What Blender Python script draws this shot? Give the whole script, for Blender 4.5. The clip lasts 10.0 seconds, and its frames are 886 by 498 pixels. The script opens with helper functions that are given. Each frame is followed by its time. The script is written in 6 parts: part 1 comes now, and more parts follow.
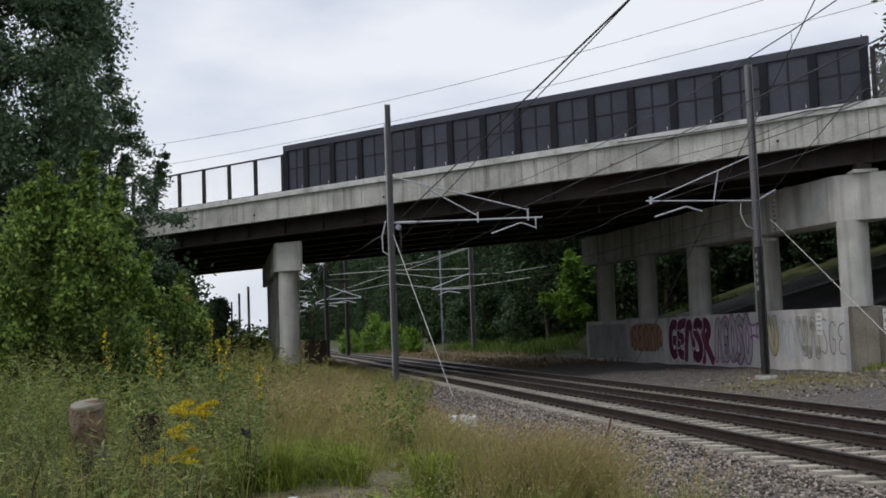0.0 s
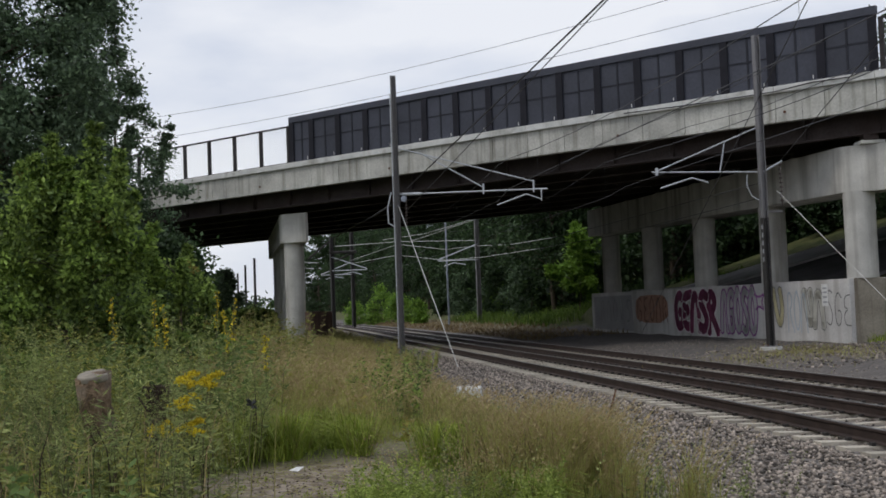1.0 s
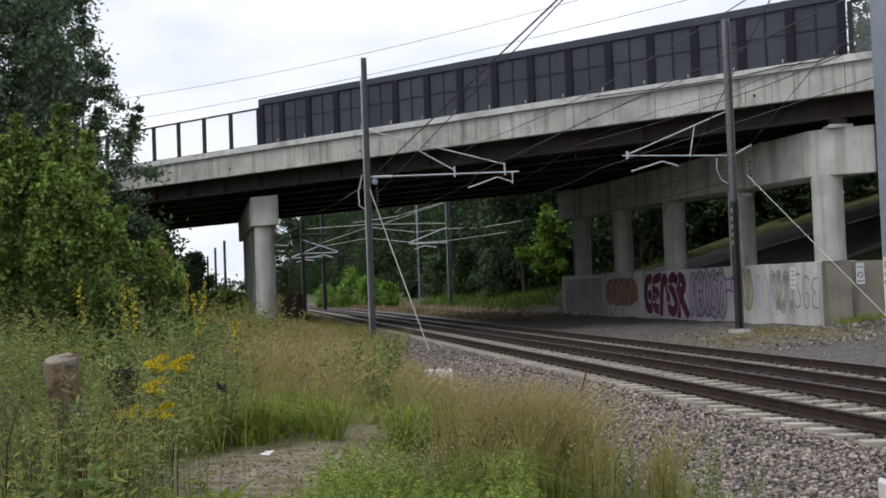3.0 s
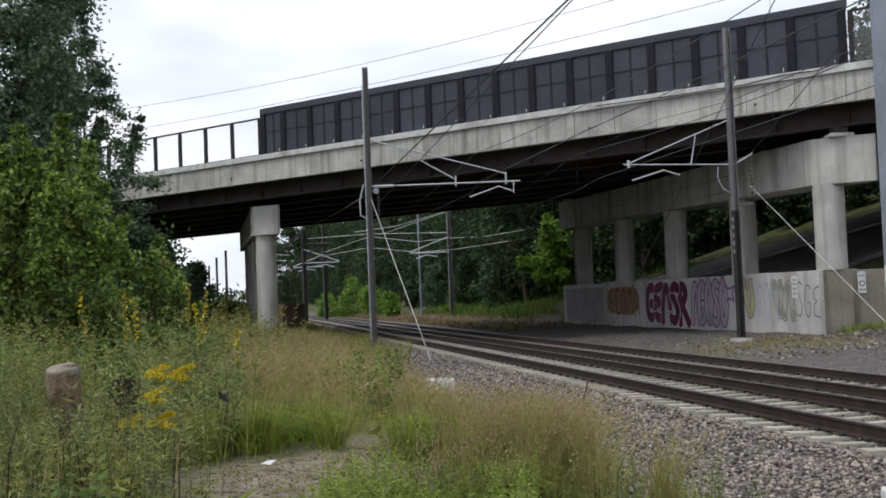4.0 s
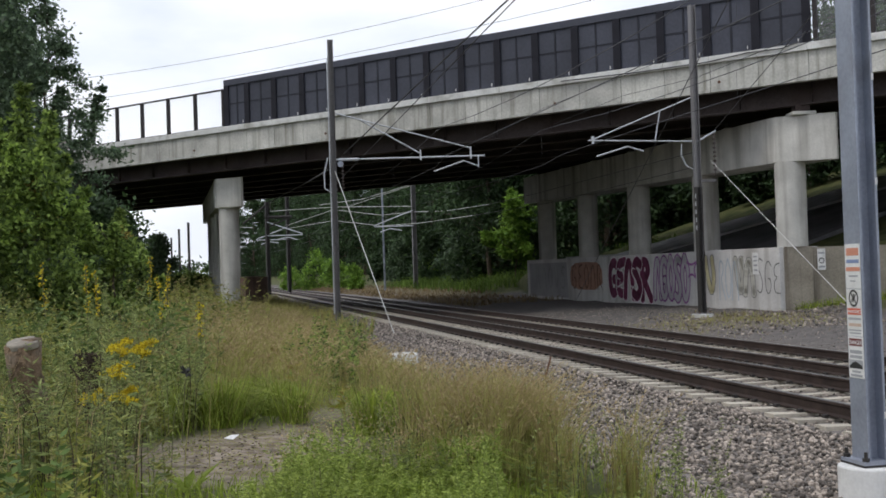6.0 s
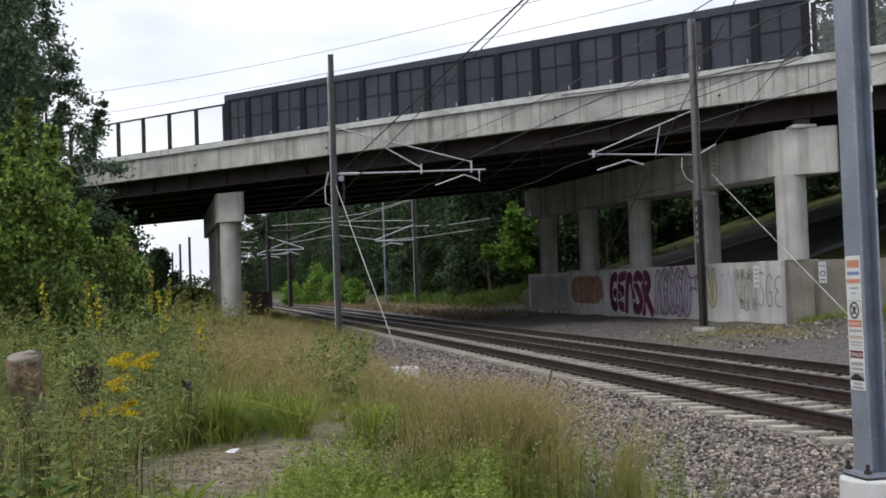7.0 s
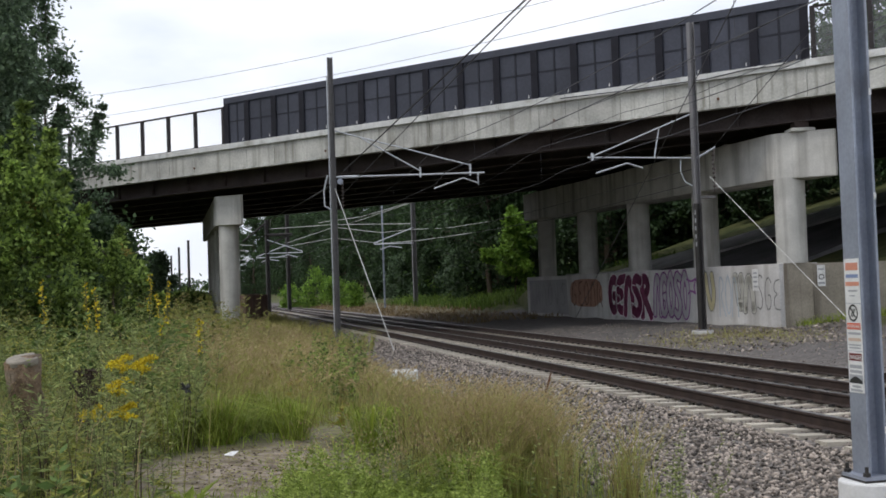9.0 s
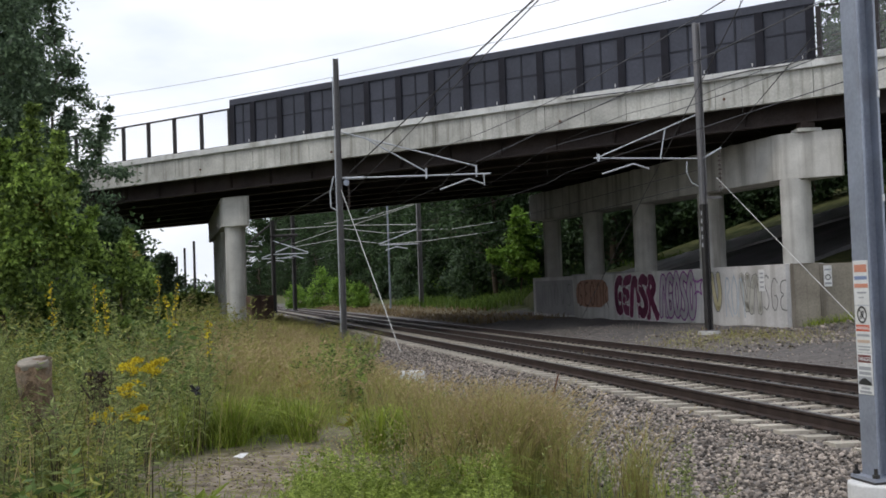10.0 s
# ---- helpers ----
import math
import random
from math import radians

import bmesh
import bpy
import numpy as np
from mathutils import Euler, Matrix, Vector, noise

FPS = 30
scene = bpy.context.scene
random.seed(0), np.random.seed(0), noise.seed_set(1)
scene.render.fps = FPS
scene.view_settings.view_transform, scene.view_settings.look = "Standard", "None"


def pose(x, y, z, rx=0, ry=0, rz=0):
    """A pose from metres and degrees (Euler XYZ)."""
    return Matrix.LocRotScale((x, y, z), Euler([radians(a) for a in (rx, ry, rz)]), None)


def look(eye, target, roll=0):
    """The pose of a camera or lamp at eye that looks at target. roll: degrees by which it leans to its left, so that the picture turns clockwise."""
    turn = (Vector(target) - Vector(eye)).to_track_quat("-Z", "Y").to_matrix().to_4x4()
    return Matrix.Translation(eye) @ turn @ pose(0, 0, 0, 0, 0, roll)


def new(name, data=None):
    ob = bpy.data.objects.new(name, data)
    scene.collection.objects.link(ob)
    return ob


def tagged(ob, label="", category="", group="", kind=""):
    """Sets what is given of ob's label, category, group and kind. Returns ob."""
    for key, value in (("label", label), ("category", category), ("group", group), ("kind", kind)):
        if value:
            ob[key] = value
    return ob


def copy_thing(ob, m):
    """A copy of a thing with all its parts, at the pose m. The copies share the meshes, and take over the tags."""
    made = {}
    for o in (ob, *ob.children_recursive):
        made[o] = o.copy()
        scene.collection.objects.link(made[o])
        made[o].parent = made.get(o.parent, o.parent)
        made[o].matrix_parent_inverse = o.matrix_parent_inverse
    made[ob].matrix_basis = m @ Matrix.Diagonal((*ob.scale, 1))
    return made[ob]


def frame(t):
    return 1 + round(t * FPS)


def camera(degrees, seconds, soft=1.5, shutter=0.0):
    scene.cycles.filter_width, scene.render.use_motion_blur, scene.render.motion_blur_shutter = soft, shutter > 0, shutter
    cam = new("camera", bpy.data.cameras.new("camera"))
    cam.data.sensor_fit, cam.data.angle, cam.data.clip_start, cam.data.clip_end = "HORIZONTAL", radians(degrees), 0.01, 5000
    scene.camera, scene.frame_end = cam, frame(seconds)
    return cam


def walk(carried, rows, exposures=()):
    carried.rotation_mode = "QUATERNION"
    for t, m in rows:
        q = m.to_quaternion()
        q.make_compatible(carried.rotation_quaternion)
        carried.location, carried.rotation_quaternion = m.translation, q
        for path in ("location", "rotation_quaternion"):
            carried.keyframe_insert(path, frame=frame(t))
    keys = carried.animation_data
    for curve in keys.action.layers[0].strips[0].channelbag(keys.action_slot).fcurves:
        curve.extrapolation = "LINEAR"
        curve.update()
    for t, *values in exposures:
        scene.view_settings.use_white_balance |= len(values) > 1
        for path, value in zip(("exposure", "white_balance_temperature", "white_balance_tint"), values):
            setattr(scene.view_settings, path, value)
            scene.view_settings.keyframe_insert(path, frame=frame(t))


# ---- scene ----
cam = camera(41.96, 10.0, soft=1.7)
PATH = [
    (0, -0.000, -0.010, 1.847, 94.274, 2.180, 2.953),
    (0.2, -0.001, -0.010, 1.847, 94.207, 2.184, 3.301),
    (0.3, -0.001, -0.011, 1.847, 94.185, 2.157, 3.488),
    (0.5, -0.002, -0.011, 1.847, 93.884, 1.959, 3.633),
    (0.7, 0.002, -0.013, 1.846, 93.510, 1.980, 3.693),
    (0.8, 0.005, -0.013, 1.845, 93.031, 1.997, 3.600),
    (1, 0.009, -0.015, 1.844, 92.877, 2.183, 3.243),
    (1.2, 0.008, -0.016, 1.845, 92.688, 1.994, 2.953),
    (1.3, 0.007, -0.017, 1.846, 92.544, 1.840, 2.935),
    (1.5, 0.006, -0.018, 1.847, 92.257, 1.921, 2.864),
    (1.7, 0.005, -0.017, 1.848, 91.917, 1.915, 2.887),
    (1.8, 0.005, -0.017, 1.848, 91.785, 1.846, 2.917),
    (2, 0.004, -0.016, 1.849, 91.481, 2.090, 2.899),
    (2.2, 0.005, -0.006, 1.851, 91.255, 2.028, 2.869),
    (2.3, 0.006, -0.000, 1.852, 91.308, 2.229, 2.682),
    (2.5, 0.007, 0.010, 1.854, 91.536, 2.563, 2.264),
    (2.7, 0.007, 0.010, 1.853, 91.777, 2.363, 1.940),
    (3.8, 0.004, 0.009, 1.846, 92.254, 2.015, 1.774),
    (4, 0.004, 0.009, 1.845, 92.438, 2.278, 1.868),
    (4.2, 0.003, 0.001, 1.846, 92.452, 2.028, 1.843),
    (4.3, 0.003, -0.002, 1.847, 92.244, 1.911, 1.815),
    (4.5, 0.002, -0.010, 1.848, 91.570, 1.721, 1.723),
    (4.7, 0.001, -0.003, 1.838, 90.906, 1.436, 1.433),
    (4.8, 0.001, 0.001, 1.833, 90.708, 1.172, 1.306),
    (4.9, 0.000, 0.004, 1.828, 90.491, 1.186, 1.201),
    (5, -0.000, 0.008, 1.823, 90.230, 1.221, 1.162),
    (5.1, 0.002, 0.005, 1.829, 89.475, 1.004, 1.126),
    (5.2, 0.003, 0.002, 1.834, 89.267, 0.915, 1.077),
    (5.3, 0.005, -0.001, 1.840, 89.985, 1.152, 1.108),
    (5.5, 0.008, -0.007, 1.851, 92.204, 2.268, 0.425),
    (5.7, 0.004, 0.000, 1.857, 90.978, 1.713, 0.172),
    (5.8, 0.002, 0.004, 1.861, 91.505, 2.018, 0.153),
    (6, -0.002, 0.011, 1.867, 91.066, 1.886, 0.068),
    (6.1, -0.002, 0.011, 1.866, 91.918, 2.016, 0.079),
    (6.2, -0.001, 0.010, 1.864, 91.254, 1.849, 0.087),
    (7.3, 0.003, 0.005, 1.851, 91.897, 2.050, 0.130),
    (7.5, 0.004, 0.004, 1.848, 91.899, 2.011, 0.121),
    (8, -0.000, -0.001, 1.850, 91.893, 2.003, 0.105),
    (8.5, 0.004, 0.006, 1.848, 92.098, 2.099, 0.070),
    (9, -0.000, 0.000, 1.850, 91.934, 1.999, 0.067),
    (9.5, 0.005, -0.000, 1.850, 91.933, 1.997, 0.064),
    (9.8, -0.018, -0.016, 1.861, 91.918, 2.016, -0.005),
    (9.9, -0.026, -0.021, 1.864, 91.928, 1.944, 0.112),
    (10, -0.034, -0.026, 1.868, 91.966, 2.083, 0.327),
]
walk(cam, [(t, pose(x, y, z, rx, ry, rz)) for t, x, y, z, rx, ry, rz in PATH],
     exposures=[(0, -0.18), (1.0, -0.2), (2.0, -0.08), (2.5, 0.08), (4.0, 0.15), (10.0, 0.18)])

# ---- world and light: a bright, broken overcast with a soft sun ----
world = bpy.data.worlds.new("world")
scene.world = world
world.use_nodes = True
wn, wl = world.node_tree.nodes, world.node_tree.links
wn.clear()
SUN_FROM = Vector((-0.68, -0.22, 0.95)).normalized()
sky = wn.new("ShaderNodeTexSky")
sky.sky_type, sky.sun_disc = "NISHITA", False
sky.sun_elevation = math.asin(SUN_FROM.z)
sky.sun_rotation = math.atan2(SUN_FROM.x, SUN_FROM.y)
sky_bg = wn.new("ShaderNodeBackground")
sky_bg.inputs["Strength"].default_value = 0.12
wl.new(sky.outputs[0], sky_bg.inputs["Color"])
tc = wn.new("ShaderNodeTexCoord")
sq = wn.new("ShaderNodeMapping")
sq.inputs["Scale"].default_value = (1.0, 1.0, 2.6)
wl.new(tc.outputs["Generated"], sq.inputs["Vector"])
n1 = wn.new("ShaderNodeTexNoise")
n1.inputs["Scale"].default_value, n1.inputs["Detail"].default_value = 2.6, 6.0
n1.inputs["Roughness"].default_value = 0.5
wl.new(sq.outputs[0], n1.inputs["Vector"])
r1n = wn.new("ShaderNodeValToRGB")
r1n.color_ramp.elements[0].position, r1n.color_ramp.elements[1].position = 0.40, 0.58
r1n.color_ramp.elements[0].color = (0.70, 0.76, 0.90, 1)
r1n.color_ramp.elements[1].color = (1.0, 1.02, 1.08, 1)
wl.new(n1.outputs[0], r1n.inputs[0])
cloud_bg = wn.new("ShaderNodeBackground")
cloud_bg.inputs["Strength"].default_value = 1.04
wl.new(r1n.outputs[0], cloud_bg.inputs["Color"])
mx = wn.new("ShaderNodeMixShader")
mx.inputs[0].default_value = 0.88
wl.new(sky_bg.outputs[0], mx.inputs[1])
wl.new(cloud_bg.outputs[0], mx.inputs[2])
wo = wn.new("ShaderNodeOutputWorld")
wl.new(mx.outputs[0], wo.inputs[0])
sun = new("sun", bpy.data.lights.new("sun", "SUN"))
sun.data.energy, sun.data.angle, sun.data.color = 1.0, radians(14), (1.0, 0.95, 0.88)
sun.matrix_world = look(SUN_FROM * 100, (0, 0, 0))


# ---- materials ----
def material(name, base, rough=0.8, metal=0.0, var=0.25, scale=4.0, fine=40.0, bump=0.15, bump_dist=0.01,
             stain=None, stain_amt=0.5, stain_scale=0.8, streak=False, rand=0.0, island=0.0, hue=None, translucent=0.0):
    """Procedural surface: base colour with coarse and fine variation, stains or vertical streaks, and bump."""
    m = bpy.data.materials.new(name)
    m.use_nodes = True
    n, l = m.node_tree.nodes, m.node_tree.links
    b = n["Principled BSDF"]
    b.inputs["Roughness"].default_value, b.inputs["Metallic"].default_value = rough, metal
    b.inputs["Specular IOR Level"].default_value = 0.35
    co = n.new("ShaderNodeTexCoord")

    def noisy(sc, det=4.0, squash=None):
        t = n.new("ShaderNodeTexNoise")
        t.inputs["Scale"].default_value, t.inputs["Detail"].default_value = sc, det
        if squash:
            mp = n.new("ShaderNodeMapping")
            mp.inputs["Scale"].default_value = squash
            l.new(co.outputs["Object"], mp.inputs["Vector"])
            l.new(mp.outputs[0], t.inputs["Vector"])
        else:
            l.new(co.outputs["Object"], t.inputs["Vector"])
        return t.outputs[0]

    def mul(col, fac, lo, hi):
        mr = n.new("ShaderNodeMapRange")
        mr.inputs["From Min"].default_value, mr.inputs["From Max"].default_value = 0.28, 0.72
        mr.inputs["To Min"].default_value, mr.inputs["To Max"].default_value = lo, hi
        l.new(fac, mr.inputs["Value"])
        v = n.new("ShaderNodeVectorMath")
        v.operation = "SCALE"
        l.new(col, v.inputs[0])
        l.new(mr.outputs[0], v.inputs["Scale"])
        return v.outputs[0]

    rgb = n.new("ShaderNodeRGB")
    rgb.outputs[0].default_value = (*base, 1)
    col = rgb.outputs[0]
    if hue is not None:
        mix = n.new("ShaderNodeMix")
        mix.data_type = "RGBA"
        mix.inputs[6].default_value, mix.inputs[7].default_value = (*base, 1), (*hue, 1)
        if island:
            gi = n.new("ShaderNodeNewGeometry")
            l.new(gi.outputs["Random Per Island"], mix.inputs[0])
        else:
            mr = n.new("ShaderNodeMapRange")
            mr.inputs["From Min"].default_value, mr.inputs["From Max"].default_value = 0.35, 0.65
            l.new(noisy(scale * 0.6), mr.inputs["Value"])
            l.new(mr.outputs[0], mix.inputs[0])
        col = mix.outputs[2]
    col = mul(col, noisy(scale), 1 - var, 1 + var)
    f = noisy(fine, 3.0)
    col = mul(col, f, 1 - var * 0.6, 1 + var * 0.6)
    if stain is not None:
        mr = n.new("ShaderNodeMapRange")
        mr.inputs["From Min"].default_value, mr.inputs["From Max"].default_value = 0.5, 0.72
        mr.inputs["To Max"].default_value = stain_amt
        l.new(noisy(stain_scale, 6.0, (5, 5, 0.35) if streak else None), mr.inputs["Value"])
        mix = n.new("ShaderNodeMix")
        mix.data_type = "RGBA"
        mix.inputs[7].default_value = (*stain, 1)
        l.new(mr.outputs[0], mix.inputs[0])
        l.new(col, mix.inputs[6])
        col = mix.outputs[2]
    if rand or island:
        src = n.new("ShaderNodeNewGeometry").outputs["Random Per Island"] if island else n.new("ShaderNodeObjectInfo").outputs["Random"]
        mr = n.new("ShaderNodeMapRange")
        k = rand or island
        mr.inputs["To Min"].default_value, mr.inputs["To Max"].default_value = 1 - k, 1 + k
        l.new(src, mr.inputs["Value"])
        v = n.new("ShaderNodeVectorMath")
        v.operation = "SCALE"
        l.new(col, v.inputs[0])
        l.new(mr.outputs[0], v.inputs["Scale"])
        col = v.outputs[0]
    l.new(col, b.inputs["Base Color"])
    if bump:
        bp = n.new("ShaderNodeBump")
        bp.inputs["Strength"].default_value, bp.inputs["Distance"].default_value = bump, bump_dist
        l.new(f, bp.inputs["Height"])
        l.new(bp.outputs[0], b.inputs["Normal"])
    if translucent:
        t = n.new("ShaderNodeBsdfTranslucent")
        l.new(col, t.inputs[0])
        ms = n.new("ShaderNodeMixShader")
        ms.inputs[0].default_value = translucent
        l.new(b.outputs[0], ms.inputs[1])
        l.new(t.outputs[0], ms.inputs[2])
        l.new(ms.outputs[0], n["Material Output"].inputs[0])
    return m


CONCRETE = material("concrete", (0.55, 0.54, 0.505), 0.9, var=0.16, scale=1.2, fine=25, stain=(0.19, 0.175, 0.15), stain_amt=0.75, stain_scale=0.35, streak=True, bump=0.3)
PARAPET = material("parapet_concrete", (0.48, 0.475, 0.44), 0.9, var=0.24, scale=0.9, fine=14, stain=(0.17, 0.16, 0.125), stain_amt=0.85, stain_scale=0.7, streak=True, bump=0.35, rand=0.08)
CURB_CONCRETE = material("curb_concrete", (0.62, 0.62, 0.60), 0.9, var=0.14, scale=1.4, fine=16, stain=(0.22, 0.21, 0.17), stain_amt=0.7, stain_scale=1.3, bump=0.3)
WALL_CONCRETE = material("wall_concrete", (0.57, 0.56, 0.545), 0.92, var=0.16, scale=0.6, fine=14, stain=(0.27, 0.25, 0.22), stain_amt=0.7, stain_scale=0.22, streak=True, bump=0.3, rand=0.05)
PLINTH_RED = material("red_stained_concrete", (0.20, 0.12, 0.10), 0.95, var=0.25, scale=1.5, fine=18, stain=(0.09, 0.07, 0.06), stain_amt=0.7, stain_scale=0.6, streak=True, bump=0.4)
OLD_CONCRETE = material("old_concrete", (0.30, 0.27, 0.22), 0.95, var=0.25, scale=0.9, fine=18, stain=(0.12, 0.10, 0.08), stain_amt=0.8, stain_scale=0.6, streak=True, bump=0.4)
STEEL_BROWN = material("weathered_girder_steel", (0.058, 0.045, 0.043), 0.75, 0.1, var=0.35, scale=0.8, fine=14, stain=(0.04, 0.022, 0.016), stain_amt=0.6, stain_scale=0.6)
# deck concrete with the underside's shade put into its dark colour
SOFFIT = material("deck_soffit_shaded", (0.10, 0.088, 0.084), 0.9, var=0.2)
PANEL_BLACK = material("screen_panel", (0.052, 0.056, 0.075), 0.6, var=0.2, scale=0.7, fine=10, bump=0.1, rand=0.16)
PANEL_MULLION = material("screen_mullion", (0.028, 0.030, 0.040), 0.8, var=0.25, scale=2)
PANEL_RIB = material("screen_post", (0.015, 0.015, 0.022), 0.85, var=0.25, scale=2)
FENCE_DARK = material("fence_bronze", (0.035, 0.03, 0.03), 0.5, 0.3, var=0.2)
GALV = material("galvanised_steel", (0.33, 0.36, 0.43), 0.45, 0.35, var=0.14, scale=3, fine=30, stain=(0.20, 0.20, 0.21), stain_amt=0.45, stain_scale=2.5, bump=0.08)
GALV_MID = material("dull_galvanised_steel", (0.22, 0.215, 0.22), 0.55, 0.35, var=0.2, scale=2, fine=25, stain=(0.11, 0.09, 0.08), stain_amt=0.5, stain_scale=2)
GALV_DARK = material("weathered_galvanised_steel", (0.15, 0.145, 0.145), 0.55, 0.4, var=0.25, scale=2, fine=25, stain=(0.07, 0.055, 0.045), stain_amt=0.5, stain_scale=2)
TUBE_LIGHT = material("arm_tube", (0.52, 0.54, 0.57), 0.45, 0.5, var=0.12)
DARK_MAST = material("rusted_dark_mast", (0.045, 0.042, 0.04), 0.7, 0.3, var=0.3)
CABLE = material("cable", (0.06, 0.06, 0.065), 0.5, 0.3, var=0.1, bump=0)
GUY = material("guy_wire", (0.55, 0.55, 0.53), 0.45, 0.4, var=0.1, bump=0)
INSULATOR = material("insulator", (0.09, 0.07, 0.065), 0.35, var=0.1, bump=0)
RAIL = material("rail_steel", (0.055, 0.038, 0.032), 0.7, 0.3, var=0.3, scale=3, fine=30, stain=(0.03, 0.022, 0.02), stain_amt=0.7, stain_scale=2)
RAIL_TOP = material("rail_head", (0.22, 0.205, 0.20), 0.38, 0.8, var=0.15)
TIE = material("concrete_tie", (0.46, 0.42, 0.35), 0.92, var=0.2, scale=3, fine=30, stain=(0.22, 0.18, 0.14), stain_amt=0.6, stain_scale=3, rand=0.16, bump=0.3)
STONE = material("ballast_stone", (0.129, 0.112, 0.099), 0.9, var=0.2, scale=9, fine=60, island=0.65, hue=(0.308, 0.264, 0.225), bump=0.3)
TRUCK_GREY = material("truck_grey", (0.14, 0.145, 0.165), 0.6, var=0.3, scale=1.2, stain=(0.05, 0.045, 0.05), stain_amt=0.6, stain_scale=1.5)
RUST = material("rust", (0.13, 0.06, 0.035), 0.85, 0.2, var=0.3)
WHITE = material("white_paint", (0.74, 0.74, 0.73), 0.55, var=0.08, scale=5, stain=(0.4, 0.38, 0.34), stain_amt=0.4, stain_scale=4)
SIGN_RED = material("sign_red", (0.62, 0.13, 0.07), 0.5, var=0.1)
SIGN_MAROON = material("sign_maroon", (0.16, 0.035, 0.03), 0.5, var=0.1)
SIGN_ORANGE = material("sign_orange", (0.64, 0.28, 0.19), 0.5, var=0.1)
SIGN_SAND = material("sign_sand", (0.55, 0.42, 0.33), 0.5, var=0.1)
SIGN_BLUE = material("sign_blue", (0.22, 0.28, 0.45), 0.5, var=0.1)
SIGN_BLACK = material("sign_black", (0.03, 0.03, 0.03), 0.5, var=0.1)
SIGN_GREY = material("sign_grey", (0.36, 0.37, 0.39), 0.5, var=0.1)
SLOPE = material("slope_paving", (0.17, 0.167, 0.172), 0.9, var=0.22, scale=0.7, fine=12, stain=(0.05, 0.048, 0.046), stain_amt=0.6, stain_scale=0.4)
# paler paving colour standing in for sunlight past the deck's shadow
SLOPE_SUNLIT = material("slope_sunlit_edge", (0.42, 0.415, 0.42), 0.9, var=0.25, scale=1)
ASPHALT = material("asphalt", (0.055, 0.055, 0.057), 0.9, var=0.25, scale=0.6, fine=30)
BARK = material("bark", (0.10, 0.08, 0.06), 0.95, var=0.35, scale=3, fine=25, bump=0.5)
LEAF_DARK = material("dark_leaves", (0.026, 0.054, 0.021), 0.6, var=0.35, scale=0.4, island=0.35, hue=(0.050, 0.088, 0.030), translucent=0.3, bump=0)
LEAF_TREE = material("tree_leaves", (0.085, 0.135, 0.078), 0.5, var=0.4, scale=0.45, island=0.4, hue=(0.135, 0.195, 0.105), translucent=0.4, bump=0)
LEAF_BUSH = material("bush_leaves", (0.095, 0.165, 0.04), 0.55, var=0.5, scale=0.9, island=0.5, hue=(0.26, 0.35, 0.08), translucent=0.45, bump=0)
LEAF_YELLOW = material("yellowed_leaves", (0.30, 0.24, 0.06), 0.7, var=0.2, scale=1, island=0.3, translucent=0.3, bump=0)
LEAF_BRIGHT = material("bright_leaves", (0.13, 0.25, 0.035), 0.6, var=0.3, scale=0.6, island=0.35, hue=(0.21, 0.34, 0.05), translucent=0.35, bump=0)
GRASS_GREEN = material("green_grass", (0.200, 0.295, 0.034), 0.7, var=0.25, scale=0.8, island=0.35, hue=(0.300, 0.354, 0.059), translucent=0.4, bump=0)
GRASS_DRY = material("dry_grass", (0.403, 0.322, 0.145), 0.8, var=0.25, scale=0.6, island=0.35, hue=(0.281, 0.305, 0.085), translucent=0.35, bump=0)
SEED = material("grass_seed_heads", (0.464, 0.333, 0.190), 0.85, var=0.25, scale=0.8, island=0.3, hue=(0.403, 0.333, 0.165), translucent=0.3, bump=0)
WEED = material("weed_leaves", (0.175, 0.239, 0.075), 0.7, var=0.4, scale=1.6, island=0.4, hue=(0.304, 0.335, 0.123), translucent=0.4, bump=0)
DRY_BANK = material("dry_bank_grass", (0.27, 0.185, 0.105), 0.85, var=0.35, scale=0.3, island=0.3, hue=(0.20, 0.16, 0.075), translucent=0.3, bump=0)
BANK_GRASS = material("bank_grass", (0.10, 0.19, 0.028), 0.7, var=0.45, scale=0.25, island=0.35, hue=(0.13, 0.19, 0.035), translucent=0.35, bump=0)
FLEABANE = material("fleabane_leaves", (0.213, 0.297, 0.053), 0.7, var=0.25, scale=1.5, island=0.35, hue=(0.326, 0.383, 0.097), translucent=0.4, bump=0)
WEED_OLIVE = material("olive_weed_leaves", (0.213, 0.244, 0.053), 0.7, var=0.35, scale=1.3, island=0.35, hue=(0.315, 0.302, 0.079), translucent=0.35, bump=0)
WEED_DARK = material("dark_weed_leaves", (0.106, 0.177, 0.044), 0.65, var=0.3, scale=1.0, island=0.35, hue=(0.125, 0.183, 0.044), translucent=0.3, bump=0)
STEM = material("weed_stems", (0.13, 0.13, 0.06), 0.8, var=0.25, scale=1.0, island=0.3, bump=0)
GOLD = material("goldenrod_flowers", (0.56, 0.43, 0.015), 0.8, var=0.15, scale=4, island=0.3, hue=(0.66, 0.55, 0.04), translucent=0.3, bump=0)
SANDSTONE = material("brown_stone", (0.18, 0.125, 0.08), 0.95, var=0.5, scale=9, fine=40, stain=(0.24, 0.22, 0.18), stain_amt=0.7, stain_scale=5, bump=0.9, bump_dist=0.04)
DEAD_STEM = material("dead_brown_stems", (0.06, 0.042, 0.03), 0.9, var=0.3, scale=3, island=0.3, bump=0)
PURPLE = material("purple_paint", (0.24, 0.05, 0.12), 0.7, var=0.3, scale=3)
LILAC = material("lilac_line_paint", (0.26, 0.085, 0.27), 0.7, var=0.25, scale=3)
